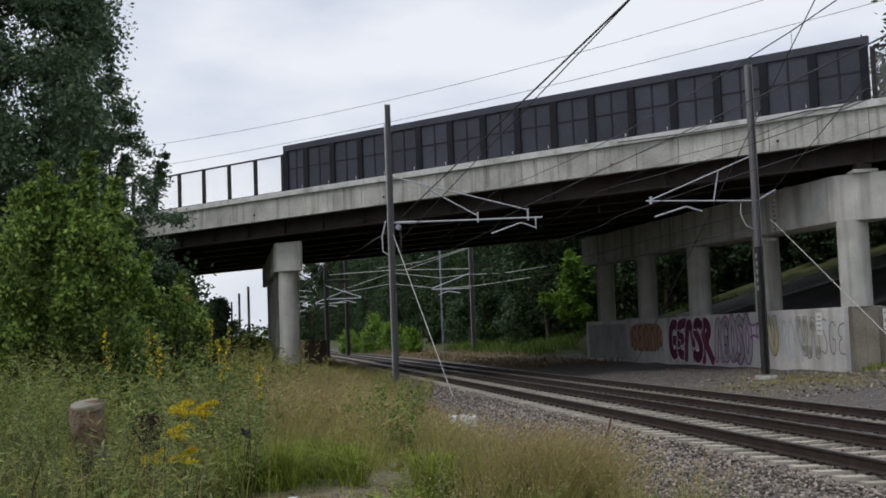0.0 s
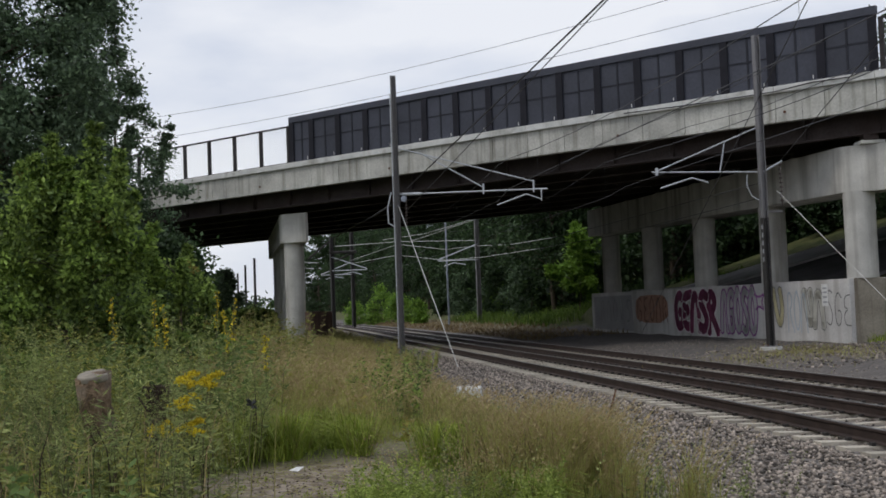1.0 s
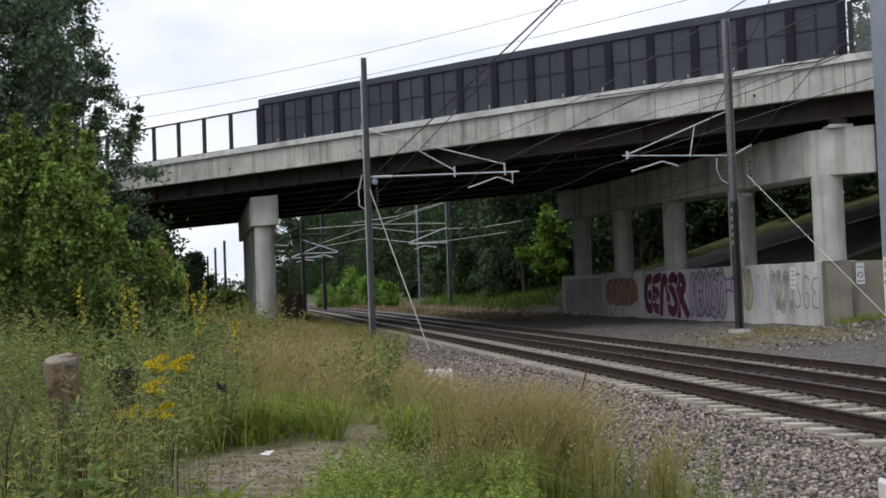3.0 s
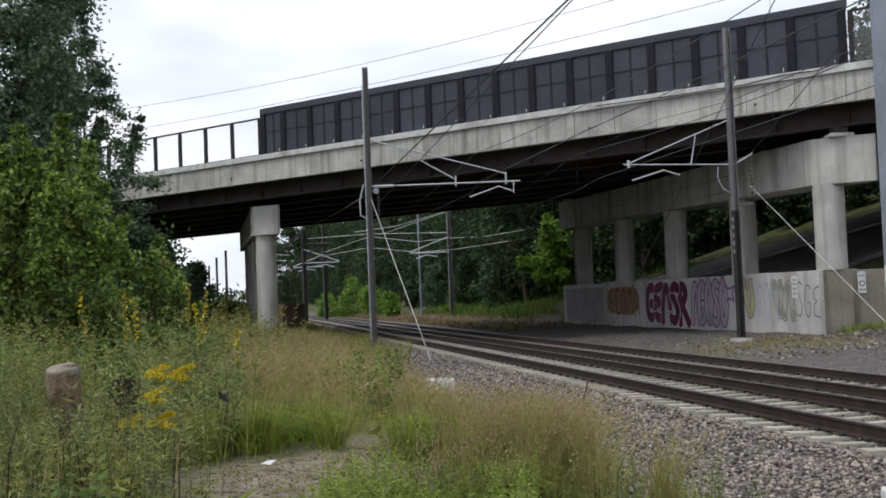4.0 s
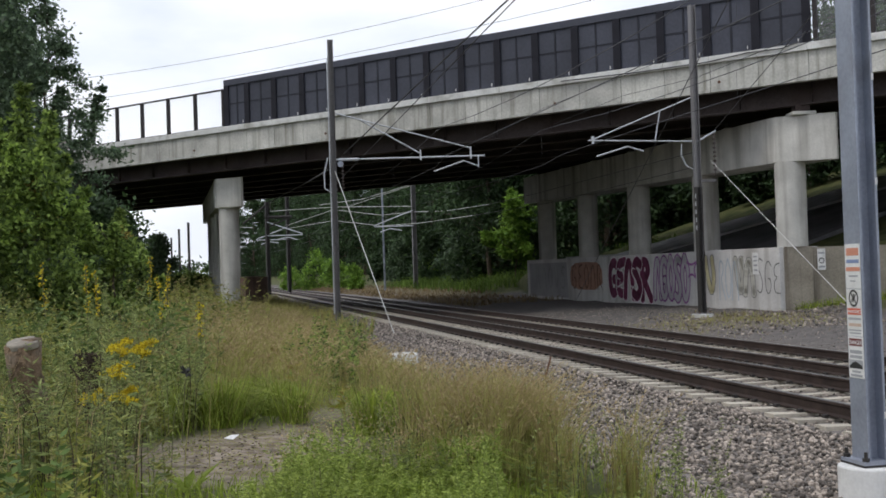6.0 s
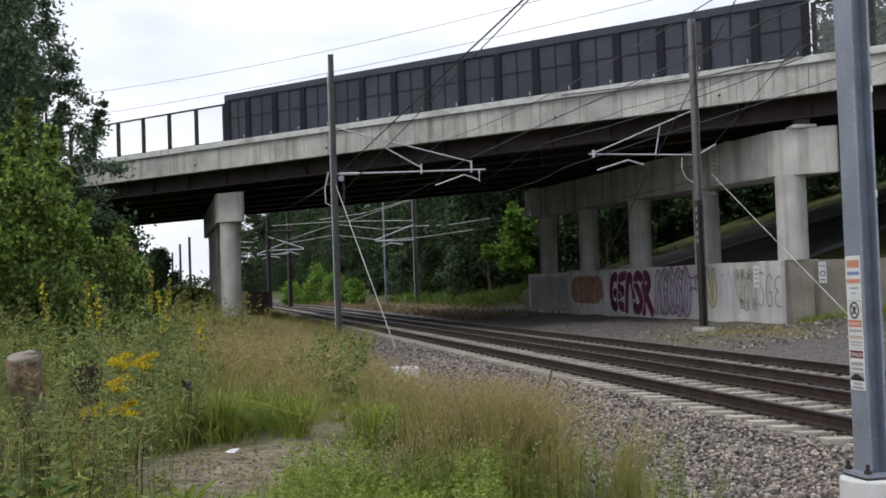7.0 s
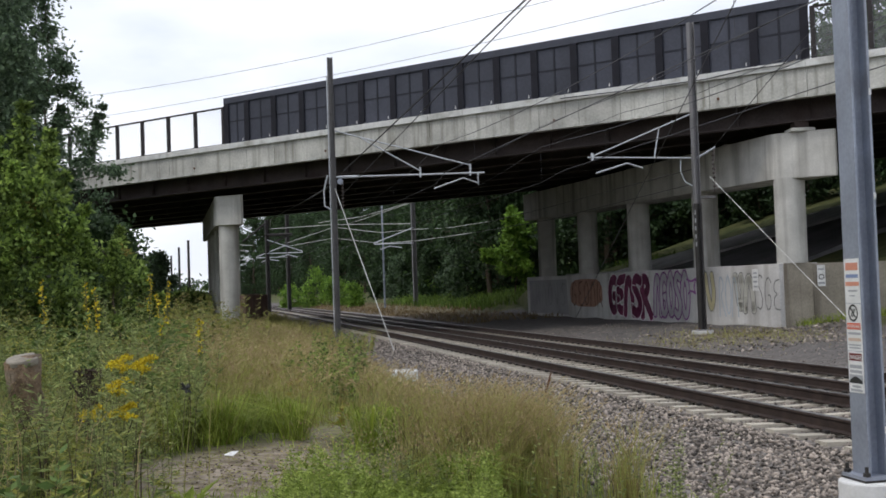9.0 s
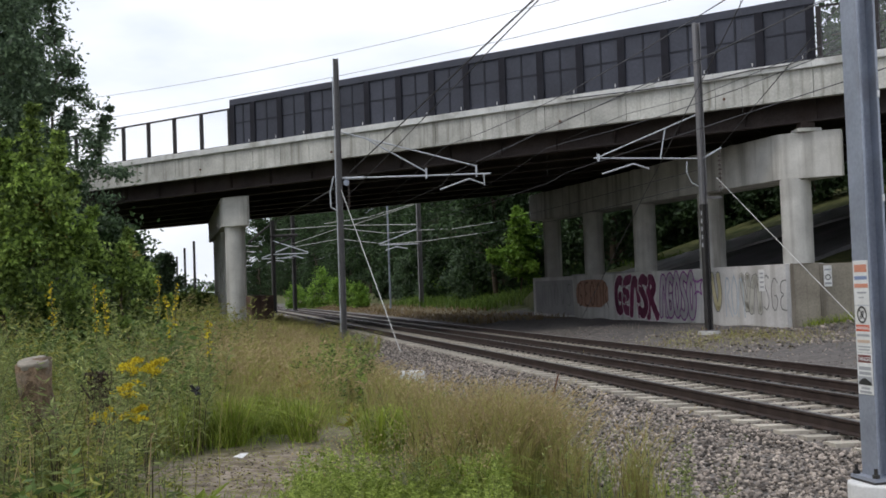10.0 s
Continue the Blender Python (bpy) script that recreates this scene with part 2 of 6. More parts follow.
PINKWHITE = material("pale_line_paint", (0.68, 0.62, 0.65), 0.7, var=0.15, scale=3)
ORANGE_FADED = material("faded_orange_paint", (0.36, 0.20, 0.14), 0.8, var=0.25, scale=2)
YELLOW_PALE = material("pale_yellow_paint", (0.55, 0.50, 0.30), 0.8, var=0.15, scale=2)
BLUE_PALE = material("pale_blue_paint", (0.40, 0.46, 0.52), 0.8, var=0.15, scale=2)
BLACK_LINE = material("dark_line_paint", (0.17, 0.17, 0.165), 0.8, var=0.3, scale=3)
LILAC_WALL = material("pale_fill_paint", (0.48, 0.46, 0.48), 0.9, var=0.12, scale=1)
WALL_PALE = material("pale_scribble_fill", (0.50, 0.49, 0.44), 0.9, var=0.12, scale=1)
FADED_GREEN = material("faded_green_paint", (0.23, 0.25, 0.235), 0.9, var=0.2, scale=1)
GREY_PAINT = material("grey_cover_paint", (0.36, 0.35, 0.355), 0.9, var=0.12, scale=1)


def clear_sheet(name):
    """Scratched clear acrylic: mostly see-through, a little milky, glossy."""
    m = bpy.data.materials.new(name)
    m.use_nodes = True
    n, l = m.node_tree.nodes, m.node_tree.links
    b = n["Principled BSDF"]
    b.inputs["Base Color"].default_value, b.inputs["Roughness"].default_value = (0.8, 0.82, 0.85, 1), 0.25
    t = n.new("ShaderNodeBsdfTransparent")
    ms = n.new("ShaderNodeMixShader")
    ms.inputs[0].default_value = 0.07
    l.new(t.outputs[0], ms.inputs[1])
    l.new(b.outputs[0], ms.inputs[2])
    l.new(ms.outputs[0], n["Material Output"].inputs[0])
    return m


ACRYLIC = clear_sheet("clear_acrylic")


# ---- mesh helpers ----
class Geo:
    """A growing list of vertices and faces."""

    def __init__(self):
        self.v, self.f = [], []

    def add(self, verts, faces):
        k = len(self.v)
        self.v += [tuple(p) for p in verts]
        self.f += [tuple(i + k for i in q) for q in faces]
        return self

    def box(self, lo, hi, m=None, taper=0.0):
        x0, y0, z0 = lo
        x1, y1, z1 = hi
        t = taper
        vs = [(x0, y0, z0), (x1, y0, z0), (x1, y1, z0), (x0, y1, z0), (x0 + t, y0 + t, z1), (x1 - t, y0 + t, z1), (x1 - t, y1 - t, z1), (x0 + t, y1 - t, z1)]
        if m is not None:
            vs = [m @ Vector(p) for p in vs]
        return self.add(vs, [(0, 3, 2, 1), (4, 5, 6, 7), (0, 1, 5, 4), (1, 2, 6, 5), (2, 3, 7, 6), (3, 0, 4, 7)])

    def prism(self, outline, z0, z1):
        """An upright prism on a counter-clockwise outline of (x, y)."""
        n = len(outline)
        vs = [(x, y, z0) for x, y in outline] + [(x, y, z1) for x, y in outline]
        return self.add(vs, [tuple(range(n - 1, -1, -1)), tuple(range(n, 2 * n))] + [(i, (i + 1) % n, n + (i + 1) % n, n + i) for i in range(n)])

    def tube(self, p, q, r, r2=None, n=10, cap=True):
        p, q = Vector(p), Vector(q)
        r2 = r if r2 is None else r2
        d = (q - p).normalized()
        a = d.orthogonal().normalized()
        b = d.cross(a)
        vs = []
        for c, rr in ((p, r), (q, r2)):
            vs += [c + (a * math.cos(2 * math.pi * i / n) + b * math.sin(2 * math.pi * i / n)) * rr for i in range(n)]
        fs = [(i, (i + 1) % n, n + (i + 1) % n, n + i) for i in range(n)]
        if cap:
            fs += [tuple(range(n - 1, -1, -1)), tuple(range(n, 2 * n))]
        return self.add(vs, fs)

    def path(self, pts, r, n=6):
        pts = [Vector(p) for p in pts]
        vs, fs = [], []
        for i, p in enumerate(pts):
            d = (pts[min(i + 1, len(pts) - 1)] - pts[max(i - 1, 0)]).normalized()
            a = d.cross(Vector((0.31, 0.17, 0.93))).normalized()
            b = d.cross(a)
            vs += [p + (a * math.cos(2 * math.pi * k / n) + b * math.sin(2 * math.pi * k / n)) * r for k in range(n)]
            if i:
                o = (i - 1) * n
                fs += [(o + k, o + (k + 1) % n, o + n + (k + 1) % n, o + n + k) for k in range(n)]
        m = (len(pts) - 1) * n
        fs += [tuple(range(n - 1, -1, -1)), tuple(range(m, m + n))]
        return self.add(vs, fs)

    def sweep(self, frames, profile):
        """profile: (side, up) pairs; frames: (point, side vector)."""
        n = len(profile)
        vs = []
        for p, s in frames:
            vs += [p + s * a + Vector((0, 0, b)) for a, b in profile]
        fs = []
        for k in range(len(frames) - 1):
            fs += [(k * n + i, k * n + (i + 1) % n, (k + 1) * n + (i + 1) % n, (k + 1) * n + i) for i in range(n)]
        fs += [tuple(range(n - 1, -1, -1)), tuple(range((len(frames) - 1) * n, len(frames) * n))]
        return self.add(vs, fs)

    def mesh(self, name):
        me = bpy.data.meshes.new(name)
        me.from_pydata(self.v, [], self.f)
        me.update()
        return me


def part(name, geo, mat, parent=None, label="", bevel=0.0, smooth=False):
    me = geo if isinstance(geo, bpy.types.Mesh) else geo.mesh(name)
    if not me.materials:
        me.materials.append(mat)
    if smooth:
        me.polygons.foreach_set("use_smooth", [True] * len(me.polygons))
    ob = new(name, me)
    if parent is not None:
        ob.parent = parent
    if bevel:
        bv = ob.modifiers.new("edges", "BEVEL")
        bv.width, bv.segments, bv.limit_method = bevel, 2, "ANGLE"
    if label:
        ob["label"] = label
    return ob


def thing(name, label, category, group="", kind="", at=None):
    ob = new(name)
    if at is not None:
        ob.matrix_basis = at
    return tagged(ob, label, category, group, kind)


def tri_mesh(name, verts, tris):
    """A mesh from numpy arrays of vertices and triangles."""
    me = bpy.data.meshes.new(name)
    v, t = np.asarray(verts, np.float32), np.asarray(tris, np.int32)
    me.vertices.add(len(v))
    me.vertices.foreach_set("co", v.ravel())
    me.loops.add(len(t) * 3)
    me.loops.foreach_set("vertex_index", t.ravel())
    me.polygons.add(len(t))
    me.polygons.foreach_set("loop_start", np.arange(0, len(t) * 3, 3, dtype=np.int32))
    me.update(calc_edges=True)
    return me


# ---- the lie of the land: q is the distance across the tracks, y runs ahead ----
UX, UY = -0.2055, 0.9787


def bend(y):
    y = np.asarray(y, float)
    return np.where(y < 260, 0.0001 * np.maximum(0, y - 70) ** 2, 3.61 + 0.038 * (y - 260))


def across(q, y):
    return (np.asarray(q, float) + UX * np.asarray(y, float)) / UY - bend(y)


def q_of(x, y):
    return (np.asarray(x, float) + bend(y)) * UY - UX * np.asarray(y, float)


LEVELS = ([-2000, -60, -12, 0, 2.2, 3.6, 4.6, 6.3, 6.6, 9.45, 10.1, 13.3, 14.2, 16.0, 19.0, 21.0, 3000],
          [0.4, 0.4, 0.35, 0.25, 0.1, -0.12, -0.25, -0.15, -0.11, -0.11, -0.25, -0.25, -0.16, 0.0, 0.02, 0.08, 0.3])


def smooth01(a):
    a = np.clip(a, 0, 1)
    return a * a * (3 - 2 * a)


def rise(q, y):
    """The embankment of the road, beyond the tracks."""
    top = 2.05 * (q > 20.9) + np.clip((q - 23.5) * 0.33, 0, 6.2)
    far = np.clip((q - 17.0) * 0.16, 0, 2.5) + np.clip((q - 30) * 0.12, 0, 5)
    w = smooth01((80 - y) / 7.0)
    return np.where(y < 41.5, np.clip((q - 20) * 0.1, 0, 1.2), top * w + far * (1 - w))


def gz(x, y):
    x, y = np.asarray(x, float), np.asarray(y, float)
    q = q_of(x, y)
    z = np.interp(q, *LEVELS)
    z = z + np.where(q > 16.5, rise(q, y), 0)
    lump = 0.05 * np.sin(x * 1.7 + y * 0.6) * np.sin(y * 1.3 - x * 0.4)
    return z + lump * ((q < 3.5) | (q > 14.5))


def ground_sheet():
    qs = np.concatenate([[-2000, -900, -400, -200, -110, -70, -45, -32], np.arange(-24, -6, 2.0), np.arange(-6, 14.4, 0.4), np.arange(14.8, 20.6, 0.6),
                         [20.85, 20.95], np.arange(21.6, 40, 1.6), [44, 50, 60, 80, 110, 160, 260, 500, 1000, 3000]])
    ys = np.concatenate([[-900, -300, -100, -40, -20, -8, 0], np.arange(2, 30, 0.5), np.arange(30, 41, 1.0), [41.4, 41.6], np.arange(42.5, 90, 1.5), np.arange(92, 180, 6), [200, 230, 259, 300, 400, 600, 1000, 2000, 4000]])
    Q, Y = np.meshgrid(qs, ys)
    X = across(Q, Y)
    Z = gz(X, Y)
    v = np.stack([X, Y, Z], -1).reshape(-1, 3)
    w = len(qs)
    i = (np.arange(len(ys) - 1)[:, None] * w + np.arange(w - 1)[None]).ravel()
    me = tri_mesh("ground", v, np.concatenate([np.stack([i, i + 1, i + w + 1], 1), np.stack([i, i + w + 1, i + w], 1)]))
    q, y = Q.ravel(), Y.ravel()
    jag = 0.5 * np.sin(y * 0.9) + 0.35 * np.sin(y * 2.3 + 1)
    gravel = smooth01((q - 3.3 - jag * 0.5) / 1.0) * smooth01((np.where((y > 14) & (y < 76), 21.5, 17.3) + jag * 0.6 - q) / 1.2)
    far_side = smooth01((q - 13.3) / 1.5) * gravel
    x = X.ravel()
    bare = np.exp(-(((x + 1.9) / 1.25) ** 2 + ((y - 10.6) / 1.9) ** 2) ** 2) + 0.8 * np.exp(-(((x + 1.4) / 0.5) ** 2 + ((y - 14.5) / 2.5) ** 2))
    bare += 0.5 * np.exp(-(((x - 9.3) / 2.2) ** 2 + ((y - 37) / 3.5) ** 2)) + 0.55 * smooth01((q - 13.6) / 1.5) * smooth01((y - 72) / 8) * smooth01((20 - q) / 2) * (y < 200)
    ca = me.color_attributes.new("zone", "FLOAT_COLOR", "POINT")
    ca.data.foreach_set("color", np.stack([gravel, np.clip(bare, 0, 1), far_side, np.ones_like(q)], 1).astype(np.float32).ravel())
    me.polygons.foreach_set("use_smooth", [True] * len(me.polygons))
    m = bpy.data.materials.new("trackside_ground")
    m.use_nodes = True
    n, l = m.node_tree.nodes, m.node_tree.links
    b = n["Principled BSDF"]
    b.inputs["Roughness"].default_value = 0.95
    b.inputs["Specular IOR Level"].default_value = 0.2
    at = n.new("ShaderNodeAttribute")
    at.attribute_name = "zone"
    sp = n.new("ShaderNodeSeparateColor")
    l.new(at.outputs["Color"], sp.inputs[0])
    co = n.new("ShaderNodeTexCoord")

    def ramp(kind, sc, a, b2, lo=0.3, hi=0.7):
        t = n.new("ShaderNodeTexVoronoi" if kind == "v" else "ShaderNodeTexNoise")
        t.inputs["Scale"].default_value = sc
        l.new(co.outputs["Object"], t.inputs["Vector"])
        r = n.new("ShaderNodeValToRGB")
        r.color_ramp.elements[0].position, r.color_ramp.elements[1].position = lo, hi
        r.color_ramp.elements[0].color, r.color_ramp.elements[1].color = (*a, 1), (*b2, 1)
        l.new(t.outputs["Color" if kind == "v" else "Fac"], r.inputs[0])
        return r.outputs[0], t.outputs[0]

    def mix(fac, a, b2):
        k = n.new("ShaderNodeMix")
        k.data_type = "RGBA"
        l.new(fac, k.inputs[0])
        l.new(a, k.inputs[6])
        l.new(b2, k.inputs[7])
        return k.outputs[2]

    soil, _ = ramp("n", 1.6, (0.05, 0.065, 0.022), (0.12, 0.12, 0.05))
    dirt, _ = ramp("n", 6.5, (0.15, 0.12, 0.09), (0.33, 0.28, 0.22), 0.36, 0.64)
    stone, hgt = ramp("v", 16.0, (0.06, 0.055, 0.05), (0.26, 0.235, 0.215), 0.1, 0.9)
    grit, _ = ramp("n", 5.0, (0.085, 0.080, 0.078), (0.17, 0.155, 0.145))
    col = mix(sp.outputs[0], soil, stone)
    col = mix(sp.outputs[2], col, grit)
    col = mix(sp.outputs[1], col, dirt)
    l.new(col, b.inputs["Base Color"])
    bp = n.new("ShaderNodeBump")
    bp.inputs["Strength"].default_value, bp.inputs["Distance"].default_value = 0.5, 0.03
    l.new(hgt, bp.inputs["Height"])
    l.new(bp.outputs[0], b.inputs["Normal"])
    me.materials.append(m)
    return tagged(new("ground", me), "trackside ground of soil, dirt and grey ballast", "ground", kind="structure")


ground_sheet()

# ---- the road bridge: bd runs along it, bn across it, away from the tracks' near side ----
BD, BN = Vector((-0.825, 0.565, 0)), Vector((0.565, 0.825, 0))
B0 = Vector((12.71, 39.5, 0))
DECK_W = 24.0
PITCH = 1.765
RISE, CROSS = 0.006, 0.027


def bp_(s, n, z):
    """A point s along the bridge, n across it, at height z."""
    return B0 + BD * s + BN * n + Vector((0, 0, z + RISE * (27.0 - s) + CROSS * n))


BM = Matrix.Translation(B0) @ Matrix(((BD.x, BN.x, 0, 0), (BD.y, BN.y, 0, 0), (-RISE, CROSS, 1, RISE * 27.0), (0, 0, 0, 1)))


def road_bridge():
    br = thing("road_bridge", "skewed steel-girder road bridge with stained concrete parapets", "bridge", kind="structure")
    S0, S1 = -46.0, 112.0
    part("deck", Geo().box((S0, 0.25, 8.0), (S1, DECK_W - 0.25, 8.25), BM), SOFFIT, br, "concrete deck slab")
    part("roadway", Geo().box((S0, 0.6, 8.254), (S1, DECK_W - 0.6, 8.3), BM), ASPHALT, br, "dark asphalt roadway")
    # steel girders, I-shaped
    for k in range(7):
        n = 1.0 + k * (DECK_W - 2.0) / 6
        prof = [(-0.26, 7.08), (0.26, 7.08), (0.26, 7.14), (0.02, 7.14), (0.02, 7.96), (0.2, 7.96), (0.2, 7.996), (-0.2, 7.996), (-0.2, 7.96), (-0.02, 7.96), (-0.02, 7.14), (-0.26, 7.14)]
        vs = [bp_(s, n + u, h) for s in (S0, S1) for u, h in prof]
        g = Geo().add(vs, [tuple(range(11, -1, -1)), tuple(range(12, 24))] + [(i, (i + 1) % 12, 12 + (i + 1) % 12, 12 + i) for i in range(12)])
        gd = part("girder", g, STEEL_BROWN, br, "dark brown steel girder")
        if k == 0:
            for j in range(60):
                s = S0 + 2 + j * 2.6
                part("stiffener", Geo().box((s - 0.012, n - 0.19, 7.142), (s + 0.012, n - 0.021, 7.958), BM), STEEL_BROWN, gd)
    for j in range(24):
        s = S0 + 4 + j * 6.5
        g = Geo()
        for k in range(6):
            n = 1.0 + k * (DECK_W - 2.0) / 6
            w = (DECK_W - 2.0) / 6
            g.tube(bp_(s, n + 0.03, 7.25), bp_(s, n + w - 0.03, 7.85), 0.04, n=5)
            g.tube(bp_(s, n + 0.03, 7.85), bp_(s, n + w - 0.03, 7.25), 0.04, n=5)
        part("cross_brace", g, STEEL_BROWN, br)
    # near parapet in cast lengths, with a lighter coping above a set-back face
    step = PITCH
    k = -26
    while k * step + 0.4 < S1:
        a, b = max(S0, k * step), min(S1, (k + 1) * step)
        if b - a > 0.2:
            g = Geo().box((a + 0.008, 0.0, 7.9), (b - 0.008, 0.28, 8.84), BM)
            g.box((a + 0.008, -0.045, 7.8), (b - 0.008, 0.27, 7.9), BM)
            part("parapet_panel", g, PARAPET, br, bevel=0.015)
            part("coping", Geo().box((a + 0.004, -0.13, 8.842), (b - 0.004, 0.36, 9.1), BM), CURB_CONCRETE, br, bevel=0.02)
        k += 1
    part("far_parapet", Geo().box((S0, DECK_W - 0.3, 7.8), (S1, DECK_W, 9.1), BM), PARAPET, br)
    for s in (3.2, 9.9, 21.6, 30.0):
        part("drain_stub", Geo().tube(bp_(s, -0.04, 8.15), bp_(s, 0.05, 8.15), 0.05), RUST, br)
    return br


def black_screen():
    """Sixteen dark screen panels on the parapet, each a framed sheet with a cross rail and a middle rib."""
    z0, z1 = 9.1, 11.32
    sc = thing("privacy_screen", "tall black panelled screen standing on the bridge parapet", "screen")
    posts = [0.02 + 1.80 * i - 0.0028 * i * i for i in range(16)] + [27.72]
    for a, b in zip(posts, posts[1:]):
        c = (a + b) / 2
        part("screen_panel", Geo().box((a + 0.012, 0.045, z0 + 0.02), (b - 0.012, 0.07, z1 - 0.285), BM), PANEL_BLACK, sc)
        part("middle_rib", Geo().box((c - 0.035, 0.02, z0 + 0.02), (c + 0.035, 0.043, z1 - 0.285), BM), PANEL_MULLION, sc)
        g = Geo().box((a + 0.17, 0.026, z0 + 1.02), (c - 0.036, 0.043, z0 + 1.08), BM)
        g.box((c + 0.036, 0.026, z0 + 1.02), (b - 0.17, 0.043, z0 + 1.08), BM)
        part("cross_rail", g, PANEL_MULLION, sc)
        part("clip", Geo().box((a + 0.30, 0.02, z0 + 0.08), (a + 0.325, 0.043, z0 + 0.2), BM), WHITE, sc)
    for a in posts:
        g = Geo().box((a - 0.15, -0.03, z0), (a + 0.15, 0.018, z1 - 0.285), BM)
        g.box((a - 0.03, 0.075, z0), (a + 0.03, 0.2, z1 - 0.28), BM)
        part("screen_post", g, PANEL_RIB, sc)
    part("top_band", Geo().box((-0.13, -0.03, z1 - 0.28), (27.87, 0.18, z1), BM), PANEL_BLACK, sc)
    return sc


def clear_fence(s0, count, step, label):
    """Open run of the parapet fence: dark posts, rails and clear sheets."""
    f = thing("parapet_fence", label, "fence")
    z0, z1 = 9.1, 10.93
    for i in range(count + 1):
        s = s0 + i * step
        part("post", Geo().box((s - 0.075, 0.02, z0), (s + 0.075, 0.16, z1 - 0.07), BM), FENCE_DARK, f)
        if i < count:
            p = part("pane", Geo().box((s + 0.08, 0.085, z0 + 0.06), (s + step - 0.08, 0.1, z1 - 0.075), BM), ACRYLIC, f, "clear scratched sheet")
            p.visible_shadow = False
    a, b = min(s0, s0 + count * step), max(s0, s0 + count * step)
    part("top_rail", Geo().box((a - 0.08, 0.03, z1 - 0.07), (b + 0.08, 0.15, z1), BM), FENCE_DARK, f)
    part("bottom_rail", Geo().box((a + 0.0, 0.05, z0 + 0.004), (b - 0.0, 0.13, z0 + 0.055), BM), FENCE_DARK, f)
    return f


UV = Vector((UX, UY, 0))
NV = Vector((UY, -UX, 0))


def pier(front, ulen, w, cols, col_r, z_col, cap_z, label, uv, shift=0.0):
    """A bent: skew-ended cap beam with cut-off corners on round columns along uv, from its front corner."""
    p = thing("bridge_pier", label, "bridge pier", kind="structure")
    nv = Vector((uv.y, -uv.x, 0))
    cut = -BD * (w / abs(BD.dot(nv)))
    a = Vector(front)
    e = cut.normalized() * 0.16
    outl = [a + uv * 0.2, a + e, a + cut - e, a + cut + uv * 0.2, a + cut + uv * ulen, a + uv * ulen]
    tilt = CROSS * uv.dot(BN)
    cap = Geo().prism([(q.x, q.y) for q in outl], cap_z[0], cap_z[1])
    cap.v = [(x, y, z + tilt * (Vector((x, y, 0)) - a).dot(uv)) for x, y, z in cap.v]
    part("cap_beam", cap, CONCRETE, p, bevel=0.03)
    for s in cols:
        c = a + cut * 0.5 + uv * s - nv * shift
        part("column", Geo().tube((c.x, c.y, z_col), (c.x, c.y, cap_z[0] + tilt * s + 0.02), col_r, n=32), CONCRETE, p)
    mid = a + cut * 0.5
    for k in range(7):
        # a concrete seat and a bearing where each girder crosses the cap
        n = 1.0 + k * (DECK_W - 2.0) / 6
        s = (n - (mid - B0).dot(BN)) / uv.dot(BN)
        if 0 < s < ulen:
            c = mid + uv * s
            top, z = 7.08 + RISE * (27.0 - (c - B0).dot(BD)) + CROSS * n, cap_z[1] + tilt * s
            part("seat", Geo().box((c.x - 0.42, c.y - 0.42, z - 0.02), (c.x + 0.42, c.y + 0.42, z + 0.10)), CONCRETE, p, bevel=0.02)
            part("bearing", Geo().box((c.x - 0.25, c.y - 0.25, z + 0.102), (c.x + 0.25, c.y + 0.25, top)), STEEL_BROWN, p)
    return p


road_bridge()
black_screen()
clear_fence(27.84 + 0.18, 24, 1.92, "open dark-framed fence with clear sheets on the parapet")
clear_fence(-0.25, 8, -1.92, "open dark-framed fence beyond the black screen")
pier((11.85, 41.0, 0), 32.5, 1.63, (0.9, 8.0, 15.5, 23.0, 30.6), 0.54, 2.3, (5.29, 6.92), "grey concrete pier with round columns on a graffitied crash wall", UV, 0.21)
pier((-11.3, 57.5, 0), 27.0, 1.32, (0.9, 8.0, 15.0, 22.0), 0.5, 0.0, (5.34, 6.80), "grey concrete pier with round columns in tall grass", Vector((-0.226, 0.974, 0)), 0.0)
pier((-38.0, 75.5, 0), 27.0, 1.35, (0.9, 8.0, 15.0, 22.0), 0.47, 0.0, (5.34, 6.70), "grey concrete pier among trees", UV)

plinth = tagged(new("pier_plinth"), "stained brick-red and grey plinth at the pier foot", "plinth", kind="structure")
part("base_block", Geo().box((-11.1, 58.1, -0.1), (-10.5, 66.0, 1.9)), OLD_CONCRETE, plinth, bevel=0.03)
part("base_block", Geo().box((-10.49, 57.7, -0.1), (-9.95, 65.0, 1.85)), PLINTH_RED, plinth, "brick-red stained block", bevel=0.03)
part("pale_patch", Geo().box((-10.8, 58.06, 0.7), (-10.5, 58.095, 1.85)), CURB_CONCRETE, plinth)


# crash wall under the columns, its front along the tracks, and the wing wall that turns away from them
def crash_wall():
    w = thing("wall_crash", "long grey concrete crash wall covered in graffiti", "wall", kind="structure")
    f0 = Vector((float(across(19.95, 40.78)), 40.78, 0))
    f1 = Vector((5.06, 70.5, 0))
    n = 8
    nv = NV
    for i in range(n):
        a, b = f0.lerp(f1, i / n), f0.lerp(f1, (i + 1) / n)
        d = (b - a).normalized() * 0.006
        o = [a + d, a + d + nv * 1.5, b - d + nv * 1.5, b - d]
        o = [(q.x, q.y) for q in o]
        part("wall_panel", Geo().prism(o, -0.4, 2.3 + 0.012 * (i % 2)), WALL_CONCRETE, w, bevel=0.015)
    return w, f0, f1


